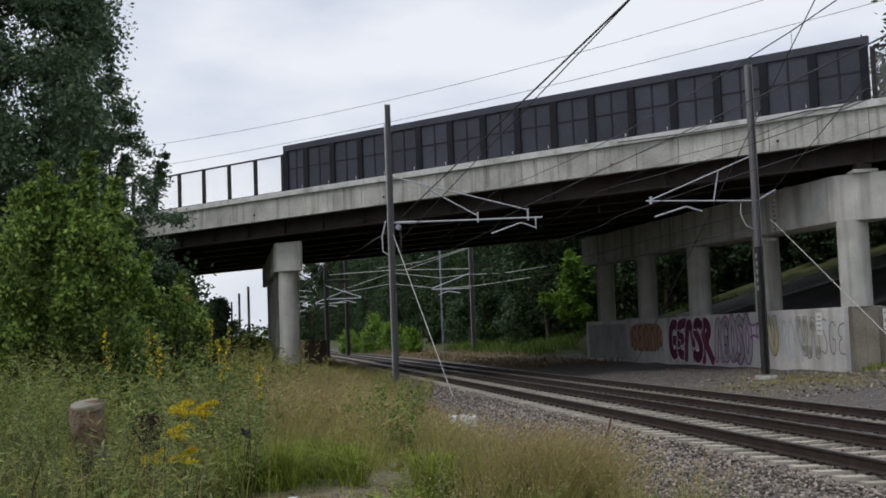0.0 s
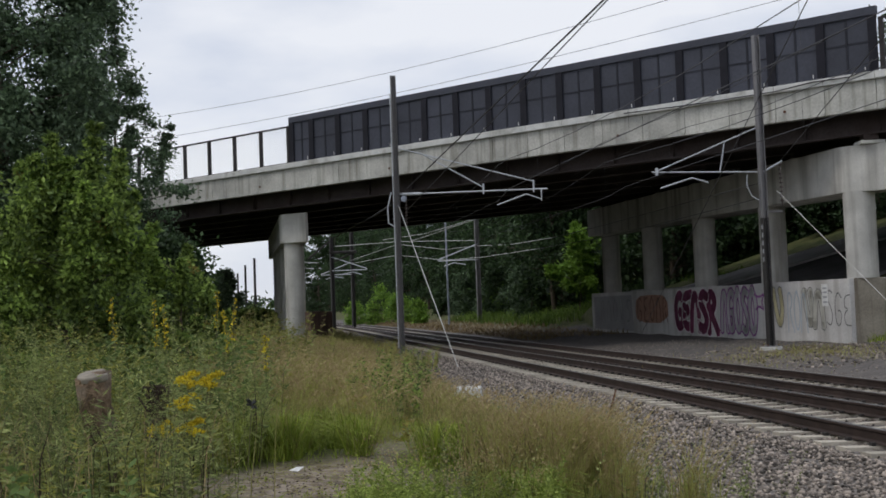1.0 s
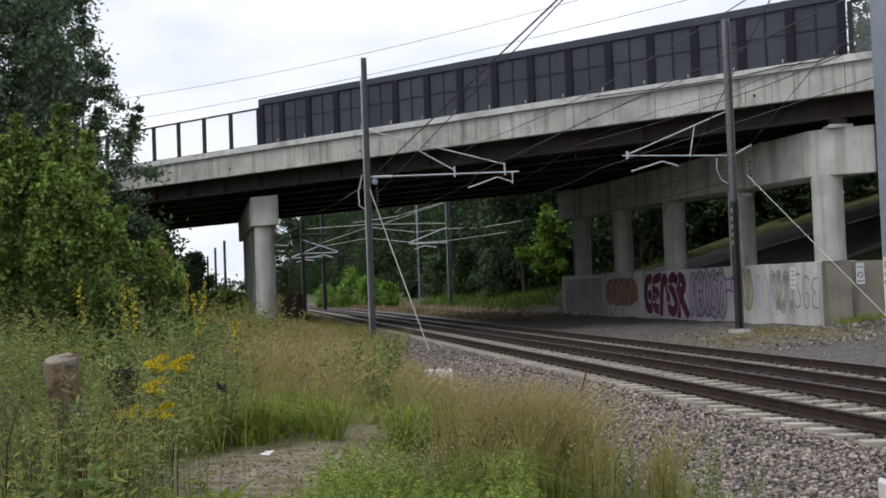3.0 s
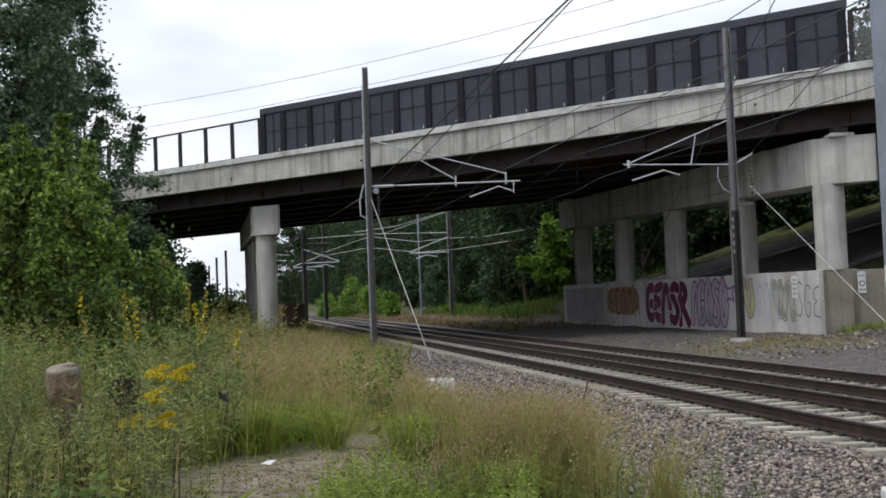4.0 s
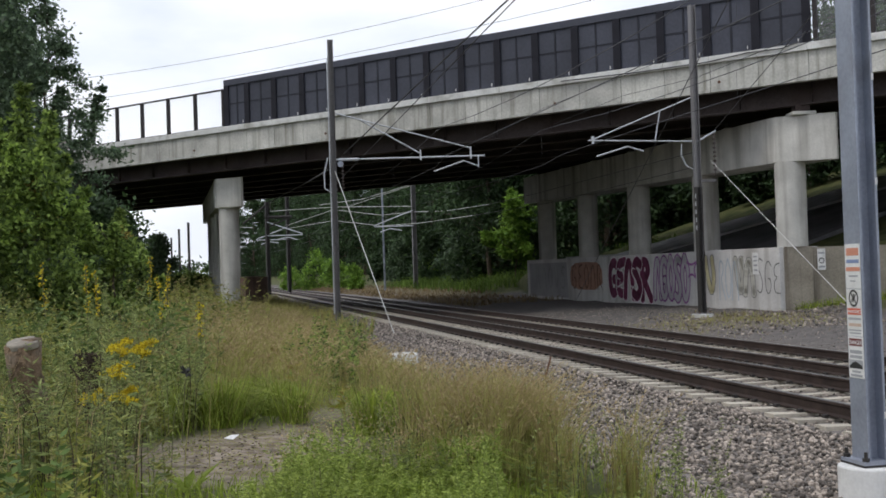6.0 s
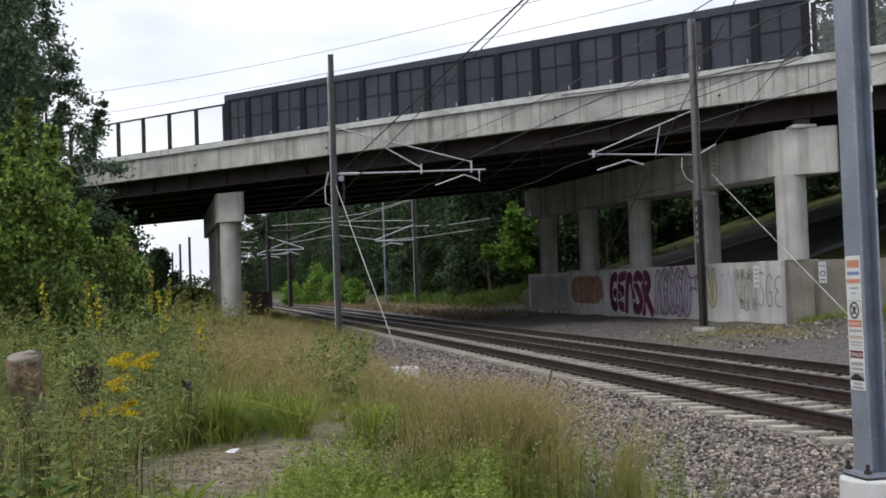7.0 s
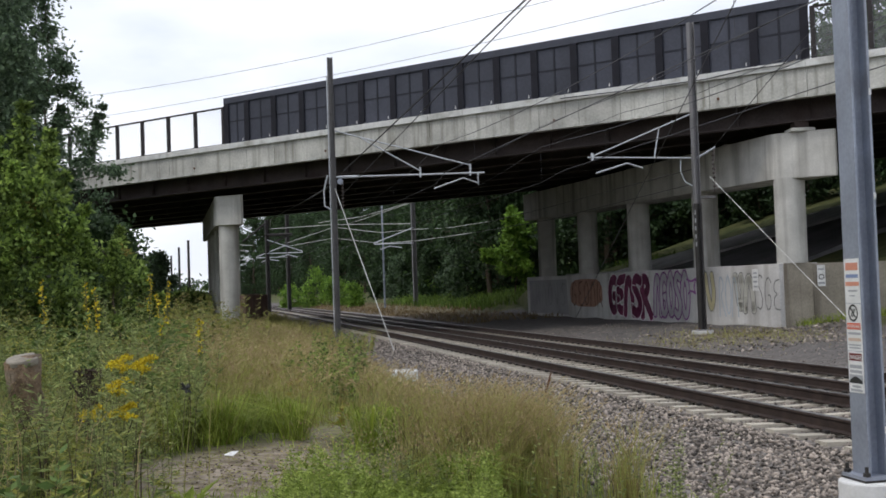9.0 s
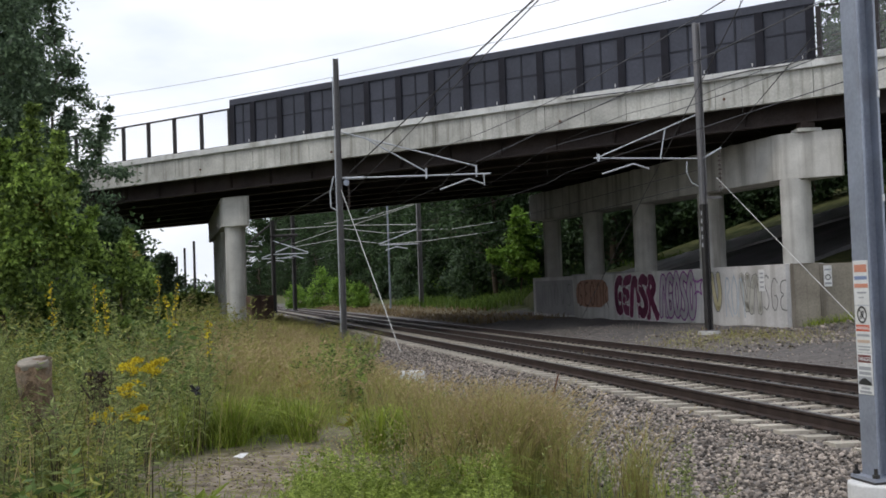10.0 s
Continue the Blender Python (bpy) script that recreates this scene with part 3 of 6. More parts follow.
WALL, WF0, WF1 = crash_wall()
wing = thing("wall_wing", "brown-stained concrete wing wall with rough ground at its foot", "wall", kind="structure")
part("wall_panel", Geo().box((12.0, 40.75, -0.4), (13.0, 41.3, 2.31)), OLD_CONCRETE, wing, bevel=0.02)
# stained like the first; the dark tone also stands in for shadow here
part("wall_panel", Geo().box((13.01, 40.8, -0.4), (30.0, 41.3, 2.27)), OLD_CONCRETE, wing, bevel=0.02)


# paved slope under the bridge's end span; its pale strip is painted-in sunlight
def slope_paving():
    sp = thing("slope_paving", "dark grey paved slope under the bridge with a painted sunlit strip", "paving", kind="structure")
    g, e = Geo(), Geo()
    qs = [21.4, 23.5, 25, 27, 29, 31, 33, 36]
    z = lambda q: 2.33 + max(0, (q - 23.5) * 0.33)
    L, Rr = [], []
    for q in qs:
        # far edge follows the deck's far side
        base = NV * q
        s_far = ((B0 + BN * 19.5) - base).dot(BN) / UV.dot(BN)
        a = base + UV * 43.0
        b = base + UV * s_far
        L.append(b), Rr.append(a)
    for i in range(len(qs) - 1):
        za, zb = z(qs[i]), z(qs[i + 1])
        vs = [(Rr[i].x, Rr[i].y, za), (Rr[i + 1].x, Rr[i + 1].y, zb), (L[i + 1].x, L[i + 1].y, zb), (L[i].x, L[i].y, za)]
        lo = [(x, y, zz - 0.3) for x, y, zz in vs]
        g.add(vs + lo, [(0, 1, 2, 3), (0, 4, 5, 1), (2, 6, 7, 3), (3, 7, 4, 0), (1, 5, 6, 2)])
        k0, k1 = UV * 3.0, UV * -3.5
        vs = [(L[i] + k1), (L[i + 1] + k1), (L[i + 1] + k0), (L[i] + k0)]
        hi = [(p.x, p.y, zz + 0.1) for p, zz in zip(vs, (za, zb, zb, za))]
        lo = [(p.x, p.y, zz - 0.3) for p, zz in zip(vs, (za, zb, zb, za))]
        e.add(hi + lo, [(0, 1, 2, 3), (0, 4, 5, 1), (2, 6, 7, 3), (3, 7, 4, 0), (1, 5, 6, 2)])
    part("paving", g, SLOPE, sp)
    part("kerb", e, SLOPE_SUNLIT, sp, "pale strip of paving with sunlight put into its colour")
    return sp


slope_paving()


# ---- tracks ----
def track(qc, z_tie, cant, group):
    """One track: two rails, concrete ties. z_tie is the height of the tie tops at its centre."""
    t = thing("railway_track", "rusty steel rails on pale concrete ties in ballast", "railway track", group=group, kind="structure")
    ys = np.concatenate([np.arange(-20, 60, 5.0), np.arange(60, 420, 6.0)])
    prof = [(-0.07, 0), (0.07, 0), (0.07, 0.015), (0.012, 0.035), (0.012, 0.13), (0.036, 0.145), (0.036, 0.172), (-0.036, 0.172), (-0.036, 0.145), (-0.012, 0.13), (-0.012, 0.035), (-0.07, 0.015)]
    head = [(-0.034, 0.172), (0.034, 0.172), (0.03, 0.182), (-0.03, 0.182)]
    for side in (-1, 1):
        fr = []
        for y in ys:
            x0, x1 = float(across(qc + side * 0.7525, y)), float(across(qc + side * 0.7525, y + 1))
            tang = Vector((x1 - x0, 1, 0)).normalized()
            fr.append((Vector((x0, y, z_tie + side * cant / 2)), Vector((tang.y, -tang.x, 0))))
        r = part("rail", Geo().sweep(fr, prof), RAIL, t)
        part("rail_head", Geo().sweep(fr, head), RAIL_TOP, r, "worn bright running surface")
    L = 1.295
    g = Geo()
    top = [(-L, 0.11), (L, 0.11)]
    xs = [-L, -0.55, 0.55, L]
    hw = [(0.14, 0.0), (0.11, -0.03), (0.11, -0.03), (0.14, 0.0)]
    vs = []
    for x, (h, dz) in zip(xs, hw):
        vs += [(x, -h, -0.2), (x, h, -0.2), (x, h - 0.02, dz), (x, -h + 0.02, dz)]
    fs = [(0, 3, 2, 1), (12, 13, 14, 15)]
    for k in range(3):
        a = k * 4
        fs += [(a + i, a + (i + 1) % 4, a + 4 + (i + 1) % 4, a + 4 + i) for i in range(4)]
    g.add(vs, fs)
    for sx in (-0.7525, 0.7525):
        for d in (-0.12, 0.12):
            g.box((sx + d - 0.03, -0.04, -0.01), (sx + d + 0.03, 0.04, 0.03))
    me = g.mesh("tie")
    me.materials.append(TIE)
    me.materials.append(DARK_MAST)
    for pg in me.polygons[14:]:
        pg.material_index = 1
    rest = Geo()
    s = 6.0
    rng = random.Random(int(qc * 10))
    while s < 330:
        y = s * UY
        x = float(across(qc, y))
        x1 = float(across(qc, y + 0.5))
        ang = math.atan2(0.5, x1 - x) - math.pi / 2
        m = Matrix.Translation((x, y, z_tie - 0.002)) @ Matrix.Rotation(ang + rng.uniform(-0.008, 0.008), 4, "Z") @ Matrix.Rotation(-math.asin(cant / 1.505), 4, "Y")
        if s < 92:
            ob = part("tie", me, TIE, t)
            ob.matrix_basis = m
        else:
            rest.box((-L, -0.12, -0.2), (L, 0.12, 0.0), m)
        s += 0.61
    far = part("far_ties", rest, TIE, t)
    far["kind"] = "stuff"
    return t


track(8.22, -0.05, 0.01, "parallel tracks")
track(11.68, -0.19, 0.015, "parallel tracks")


# ---- catenary masts ----
def h_section(g, w, d, tf, tw, z0, z1):
    """An H outline, flanges facing along y, pushed up from z0 to z1."""
    a, b, f, k = w / 2, d / 2, d / 2 - tf, tw / 2
    g.prism([(-a, -b), (a, -b), (a, -f), (k, -f), (k, f), (a, f), (a, b), (-a, b), (-a, f), (-k, f), (-k, -f), (-a, -f)], z0, z1)


def mast(x, y, z, height, mat, label, turn=0.0, found=True, size=0.27, plate=0.25):
    """A steel H-mast on a bolted base plate and concrete footing."""
    m = pose(x, y, z, 0, 0, turn)
    t = thing("catenary_mast", label, "catenary mast", group="catenary masts", at=m)
    g = Geo()
    h_section(g, size, size * 0.72, 0.02, 0.014, 0.05, height)
    part("shaft", g, mat, t)
    part("base_plate", Geo().box((-plate, -plate * 0.9, 0.021), (plate, plate * 0.9, 0.05)), mat, t)
    if found:
        part("footing", Geo().tube((0, 0, -0.8), (0, 0, 0.02), 0.36, n=20), CURB_CONCRETE, t, "pale concrete footing", bevel=0.02)
        for a in (-0.19, 0.19):
            for b in (-0.19, 0.19):
                part("anchor_bolt", Geo().tube((a, b, 0.05), (a, b, 0.11), 0.016, n=6), RUST, t)
    return t


def in_mast(t, p):
    return t.matrix_basis.inverted() @ Vector(p)


# near-side anchor mast with cantilever over the near track
M1 = mast(-4.0, 43.0, -0.2, 10.82, GALV_DARK, "weathered steel anchor mast with a cantilever arm and guy wire", -78.1, size=0.26)
P = lambda *p: in_mast(M1, p)
part("stay_tube", Geo().tube(P(-3.9, 43, 7.86), P(1.12, 43, 6.4), 0.026, n=8), TUBE_LIGHT, M1)
part("brace_tube", Geo().tube(P(-3.0, 43, 7.6), P(-0.75, 43, 6.25), 0.028, n=8), TUBE_LIGHT, M1)
part("arm_tube", Geo().tube(P(-3.9, 43, 6.12), P(1.65, 43, 6.1), 0.032, n=8), TUBE_LIGHT, M1, "long horizontal arm tube")
part("arm_sleeve", Geo().tube(P(-3.8, 43, 6.12), P(-3.1, 43, 6.115), 0.055, n=8), TUBE_LIGHT, M1)
for a, z in ((-0.75, 6.4), (1.12, 6.45), (1.4, 6.1)):
    part("clamp", Geo().box(P(a, 43, 6.0) - Vector((0.03, 0.03, 0)), P(a, 43, z) + Vector((0.03, 0.03, 0))), TUBE_LIGHT, M1)
part("drop_bracket", Geo().tube(P(1.4, 43, 6.08), P(1.4, 43, 5.66), 0.025, n=6), TUBE_LIGHT, M1)
part("steady_arm", Geo().path([P(1.4, 43, 5.72), P(0.85, 43, 5.93), P(-0.25, 43, 5.57)], 0.028, n=7), TUBE_LIGHT, M1, "bent steady arm")
M1.rotation_mode = "XYZ"

# far-side mast with its cantilever over the far track
MAST_TURN = -78.1
M2 = mast(8.65, 39.0, 0.1, 10.47, GALV_MID, "galvanised steel mast with a cantilever arm, beside the crash wall", MAST_TURN, size=0.25)
P = lambda *p: in_mast(M2, p)
part("stay_tube", Geo().tube(P(8.5, 38.97, 7.43), P(5.06, 38.25, 6.04), 0.023, n=8), TUBE_LIGHT, M2)
part("arm_tube", Geo().tube(P(8.5, 38.97, 5.95), P(4.9, 38.21, 6.01), 0.026, n=8), TUBE_LIGHT, M2, "long horizontal arm tube")
part("strut", Geo().tube(P(7.41, 38.74, 7.0), P(7.2, 38.7, 5.96), 0.023, n=8), TUBE_LIGHT, M2)
part("steady_arm", Geo().path([P(6.79, 38.61, 5.63), P(6.25, 38.5, 5.8), P(5.17, 38.27, 5.48)], 0.03, n=7), TUBE_LIGHT, M2, "bent steady arm")
part("clamp", Geo().box(P(5.06, 38.25, 5.9) - Vector((0.04, 0.04, 0)), P(5.06, 38.25, 6.15) + Vector((0.04, 0.04, 0))), TUBE_LIGHT, M2)
part("back_bracket", Geo().tube(P(8.7, 39.0, 5.95), P(9.35, 39.14, 6.3), 0.035, n=8), TUBE_LIGHT, M2)
part("jumper_cable", Geo().path([P(8.13, 38.89, 5.86), P(8.1, 38.88, 5.5), P(8.25, 38.92, 5.15), P(8.5, 38.97, 5.0)], 0.02, n=6), TUBE_LIGHT, M2)
part("cross_bar", Geo().box(P(8.75, 39.0, 4.6) - Vector((0.04, 0.04, 0.03)), P(9.25, 39.12, 4.66) + Vector((0.04, 0.04, 0))), GALV_DARK, M2)
ins = Geo()
for i in range(9):
    z = 6.2 - i * 0.15
    ins.tube(P(9.29, 39.13, z), P(9.29, 39.13, z - 0.05), 0.06, n=8)
ins.tube(P(9.29, 39.13, 6.28), P(9.29, 39.13, 4.79), 0.015, n=5)
part("insulator_string", ins, INSULATOR, M2)
g = Geo()
h_section(g, 0.262, 0.192, 0.026, 0.026, 0.06, 4.3)
part("dark_sleeve", g, DARK_MAST, M2, "black-painted lower mast")
for i in range(5):
    part("number_bar", Geo().box((-0.05, -0.1, 2.85 + i * 0.27), (0.05, -0.0965, 3.0 + i * 0.27)), SIGN_GREY, M2)
# details on the anchor mast
P = lambda *p: in_mast(M1, p)
ins = Geo()
for i in range(8):
    ins.tube(P(-3.68, 43.07, 6.0 - i * 0.13), P(-3.68, 43.07, 5.95 - i * 0.13), 0.055, n=8)
ins.tube(P(-3.68, 43.07, 6.3), P(-3.68, 43.07, 4.93), 0.015, n=5)
part("insulator_string", ins, INSULATOR, M1)
part("tension_wheel", Geo().tube(P(-3.74, 42.9, 5.95), P(-3.74, 43.05, 5.95), 0.11, n=16), GALV, M1, "tensioning wheel")
part("anchor_rod", Geo().path([P(-4.2, 42.9, 6.2), P(-4.36, 42.93, 5.6), P(-4.34, 42.93, 5.05), P(-4.1, 43, 4.9)], 0.03, n=6), TUBE_LIGHT, M1)
part("guy_wire", Geo().tube(P(-3.95, 42.95, 5.7), P(-1.72, 38.0, -0.15), 0.017, n=6), GUY, M1, "pale steel guy wire")
part("guide_rail", Geo().tube(P(-4.12, 42.85, 0.4), P(-4.12, 42.85, 9.9), 0.02, n=6), TUBE_LIGHT, M1)
P = lambda *p: in_mast(M2, p)
part("guy_wire", Geo().tube(P(9.02, 38.60, 5.26), P(11.33, 31.66, 0.25), 0.010, n=6), GUY, M2, "pale steel guy wire")

# near mast, close to the camera, with warning plates
NEAR = mast(3.61, 10.0, 0.08, 10.5, GALV, "galvanised steel mast with warning plates on a white footing", MAST_TURN, found=False, size=0.25, plate=0.185)
part("footing", Geo().tube((0, 0, -0.9), (0, 0, 0.0), 0.27, n=40), WHITE, NEAR, "white round concrete footing", bevel=0.02)
for a in (-0.15, 0.15):
    for b in (-0.13, 0.13):
        g = Geo().tube((a, b, 0.0), (a, b, 0.13), 0.016, n=8)
        g.tube((a, b, 0.05), (a, b, 0.08), 0.032, n=6)
        part("anchor_bolt", g, DARK_MAST, NEAR)
part("levelling_plate", Geo().box((-0.19, -0.17, 0.002), (0.19, 0.17, 0.02)), DARK_MAST, NEAR, bevel=0.005)
for z in (0.4, 2.4, 3.3):
    part("edge_clip", Geo().box((0.1, 0.075, z), (0.13, 0.094, z + 0.06)), WHITE, NEAR)


def flange_plate(z0, z1, items, texts):
    """A warning plate on the mast's outer flange. items: (x0, x1, z0, z1, material)."""
    y = -0.09
    pl = part("warning_plate", Geo().box((-0.112, y - 0.006, z0), (0.118, y - 0.002, z1)), WHITE, NEAR, "white warning plate with coloured bands", bevel=0.001)
    for a, b, c, d, mat in items:
        part("band", Geo().box((a, y - 0.008, c), (b, y - 0.0062, d)), mat, pl)
    for body, x, z, size, mat in texts:
        cu = bpy.data.curves.new("lettering", "FONT")
        cu.body, cu.size, cu.align_x, cu.extrude = body, size, "CENTER", 0.0006
        ob = new("lettering", cu)
        ob.parent = pl
        ob.matrix_basis = pose(x, y - 0.0092, z, 90, 0, 0)
        cu.materials.append(mat)
    return pl


flange_plate(1.515, 1.9, [(-0.09, 0.1, 1.80, 1.865, SIGN_ORANGE), (-0.09, 0.1, 1.735, 1.765, SIGN_BLUE), (-0.1, 0.11, 1.665, 1.70, SIGN_ORANGE),
                          (-0.06, 0.08, 1.615, 1.63, SIGN_GREY), (-0.04, 0.04, 1.575, 1.585, SIGN_GREY)], [])
pl2 = flange_plate(1.105, 1.51, [(-0.1, 0.105, 1.29, 1.345, SIGN_RED), (-0.09, 0.1, 1.245, 1.265, SIGN_GREY), (-0.09, 0.1, 1.19, 1.215, SIGN_SAND),
                                 (-0.09, 0.1, 1.15, 1.162, SIGN_GREY), (-0.08, 0.09, 1.125, 1.137, SIGN_GREY)], [("WARNING", 0.002, 1.302, 0.044, WHITE)])
ring = Geo()
for i in range(28):
    a, b = 2 * math.pi * i / 28, 2 * math.pi * (i + 1) / 28
    ring.add([(r * math.cos(t) + 0.002, -0.0987, 1.432 + r * math.sin(t)) for t in (a, b) for r in (0.058, 0.074)], [(0, 1, 3, 2)])
ring.add([(0.002 - 0.05, -0.0987, 1.476), (0.002 - 0.04, -0.0987, 1.486), (0.002 + 0.05, -0.0987, 1.388), (0.002 + 0.04, -0.0987, 1.378)], [(0, 3, 2, 1)])
for s in (0.012, -0.012):
    ring.add([(-0.03 + s, -0.0984, 1.40), (-0.018 + s, -0.0984, 1.395), (0.03 + s, -0.0984, 1.465), (0.02 + s, -0.0984, 1.472)], [(0, 1, 2, 3)])
part("no_entry_ring", ring, SIGN_BLACK, pl2, "black prohibition ring")
pl3 = flange_plate(0.745, 1.1, [(-0.095, 0.1, 1.02, 1.085, SIGN_MAROON), (-0.09, 0.095, 0.955, 0.985, SIGN_GREY), (-0.09, 0.095, 0.915, 0.94, SIGN_GREY),
                                (-0.1, 0.105, 0.825, 0.9, SIGN_GREY), (-0.06, 0.07, 0.79, 0.808, SIGN_GREY), (-0.085, 0.09, 0.757, 0.777, SIGN_GREY)], [("DANGER", 0.002, 1.034, 0.05, WHITE)])
train = Geo().add([(x, -0.0987, z) for x, z in ((-0.1, 0.828), (0.1, 0.828), (0.1, 0.85), (0.05, 0.872), (0.0, 0.888), (-0.05, 0.875), (-0.1, 0.845))], [tuple(range(7))])
part("train_shape", train, SIGN_BLACK, pl3)

# masts farther along the line
for x, y, h, mat, lab in ((-2.6, 104.0, 10.1, GALV_DARK, "distant grey steel mast on the far side of the tracks"), (-17.95, 118.0, 9.5, DARK_MAST, "distant dark steel mast beside the tracks"),
                          (-17.6, 131.0, 10.8, DARK_MAST, "distant dark steel mast beside the tracks"), (-5.7, 110.0, 10.3, GALV, "distant thin galvanised pole"),
                          (-36.6, 166.0, 10.0, DARK_MAST, "distant dark steel mast beside the tracks"), (-43.0, 188.0, 10.0, DARK_MAST, "distant dark steel mast beside the tracks"),
                          (-53.0, 225.0, 10.0, DARK_MAST, "distant dark steel mast beside the tracks"), (-66.0, 268.0, 10.0, DARK_MAST, "distant dark steel mast beside the tracks"),
                          (-76.0, 300.0, 10.0, DARK_MAST, "distant dark steel mast beside the tracks")):
    base = float(gz(x, y))
    t = mast(x, y, base - 0.02, h - base, mat, lab, MAST_TURN + (12 if y > 110 else 0), size=0.2 if "thin" in lab else 0.5 if y < 140 else 0.4)
    side = -1 if float(q_of(x, y)) > 10 else 1
    if y < 140 and "thin" not in lab:
        L = 3.6 * side
        P = lambda *p: in_mast(t, p)
        part("stay_tube", Geo().tube(P(x, y, 7.4), P(x + L, y, 6.1), 0.05, n=6), TUBE_LIGHT, t)
        part("arm_tube", Geo().tube(P(x, y, 6.0), P(x + L, y, 6.0), 0.05, n=6), TUBE_LIGHT, t)
        part("steady_arm", Geo().path([P(x + L * 0.85, y, 5.5), P(x + L * 0.6, y, 5.8), P(x + L * 0.3, y, 5.6)], 0.05, n=6), TUBE_LIGHT, t)
part("cross_frame", Geo().tube((-18.2, 118.0, 7.88), (-15.4, 118.0, 7.88), 0.16, n=6).tube((-20.4, 118, 7.3), (-17.95, 118, 9.2), 0.1, n=6).tube((-17.95, 118, 6.8), (-15.5, 118, 7.9), 0.09, n=6), DARK_MAST, thing("mast_link", "dark steel bracket beam on a distant mast", "beam"))


# ---- wires ----
def wire(pts, r, label, mat=CABLE, sag=0.0, drops=0):
    w = thing("overhead_wire", label, "wire", group="overhead wires")
    a, b = Vector(pts[0]), Vector(pts[-1])
    if len(pts) == 2:
        pts = [a.lerp(b, i / 14) - Vector((0, 0, 4 * sag * (i / 14) * (1 - i / 14))) for i in range(15)]
    part("strand", Geo().path(pts, r, n=5), mat, w)
    return w


def parabola(s_z, n):
    (s0, z0), (s1, z1), (s2, z2) = s_z
    k = np.polyfit([s0, s1, s2], [z0, z1, z2], 2)
    return [bp_(s, n, float(np.polyval(k, s))) for s in np.linspace(-42, 75, 24)]


for u in (((54.4, 19.11), (37.4, 19.29), (24.3, 19.84)), ((54.5, 17.38), (37.4, 17.61), (24.4, 18.05))):
    wire(parabola(u, 27.0), 0.017, "thin black utility line strung beyond the bridge")
for (a, b, r) in (((-3.6, 43, 6.35), (4.83, 9.4, 7.79), 0.02), ((-3.7, 43, 5.45), (5.07, 9.4, 8.33), 0.013), ((6.72, 60, 0.0), (6.2, 17, 9.1), 0.012)):
    wire([a, b], r, "taut dark anchor cable rising from the mast", sag=0.0)
# contact and messenger wires over both tracks
for q, z in ((8.0, 5.55), (11.7, 5.48)):
    ys = [-6, 10, 41, 75, 112, 150, 190]
    mess, con = [], []
    for a, b in zip(ys, ys[1:]):
        for i in range(8):
            y = a + (b - a) * i / 8
            off = 0.25 * math.cos(math.pi * i / 8)
            x = float(across(q + off, y))
            con.append((x, y, z))
            mess.append((x, y, z + 1.25 - 2.6 * (i / 8) * (1 - i / 8)))
    w = thing("overhead_wire", "contact and messenger wires over a track", "wire", group="overhead wires")
    part("contact_strand", Geo().path(con, 0.010, n=5), CABLE, w)
    part("messenger_strand", Geo().path(mess, 0.010, n=5), CABLE, w)
    for i in range(2, len(con), 2):
        part("dropper", Geo().tube(con[i], mess[i], 0.004, n=4), CABLE, w)
wire([(9.29, 39.13, 6.3), (6.9, 14.0, 7.4)], 0.011, "dark feeder wire from the mast bracket")
wire([(-4.2, 43.0, 5.76), (-6.48, 55.0, 6.23), (-9.2, 68.0, 6.71), (-11.9, 80.0, 7.0), (-17.6, 118.0, 8.6)], 0.035, "thick dark anchor wire running under the bridge")
wire([(-17.6, 131.0, 7.6), (-10.36, 110.0, 8.0), (-5.65, 107.0, 7.18), (-2.68, 104.0, 7.23), (0.33, 90.0, 6.5), (3.04, 75.0, 6.06)], 0.026, "grey wire hanging under the bridge", mat=GUY)
wire([(3.04, 75.0, 6.06), (4.96, 60.0, 5.72), (7.2, 46.0, 5.6), (8.65, 39.0, 5.6)], 0.014, "dark wire hanging under the bridge")
wire([(-17.6, 131.0, 7.2), (-10.4, 110.0, 6.96), (-5.68, 107.0, 6.18), (-2.18, 103.0, 6.15), (2.04, 80.0, 5.6)], 0.026, "grey wire hanging under the bridge", mat=GUY)
wire([(2.04, 80.0, 5.6), (5.6, 60.0, 5.2), (8.65, 39.0, 5.1)], 0.014, "dark wire hanging under the bridge")
wire([(-17.6, 118.0, 8.5), (-10.54, 112.0, 8.37), (-2.66, 104.0, 7.74)], 0.03, "pale arm wire between distant masts", mat=GUY)
wire([(-12.0, 112.0, 8.6), (-7.78, 112.0, 9.04), (-2.74, 104.0, 9.69)], 0.03, "pale stay wire of a distant mast", mat=GUY)
wire([(-9.45, 112.0, 8.27), (-2.85, 104.0, 9.59)], 0.026, "pale stay wire of a distant mast", mat=GUY)
wire([(1.0, 50.0, 7.0), (3.8, 42.0, 7.65), (6.3, 34.0, 7.73), (9.0, 22.0, 7.9)], 0.009, "dark wire crossing before the parapet")
wire([(3.0, 52.0, 7.5), (6.39, 40.0, 7.72), (7.4, 33.0, 7.15), (8.6, 20.0, 6.6)], 0.009, "dark wire crossing before the parapet")
wire([bp_(9.5, -0.2, 8.95), bp_(6.2, -0.2, 8.88), bp_(3.5, -0.2, 8.89), bp_(2.1, -0.18, 9.02), bp_(0.85, -0.18, 9.0), bp_(0.25, -0.18, 9.14), bp_(0.05, -0.05, 9.5)], 0.022, "loose black cable draped along the parapet")
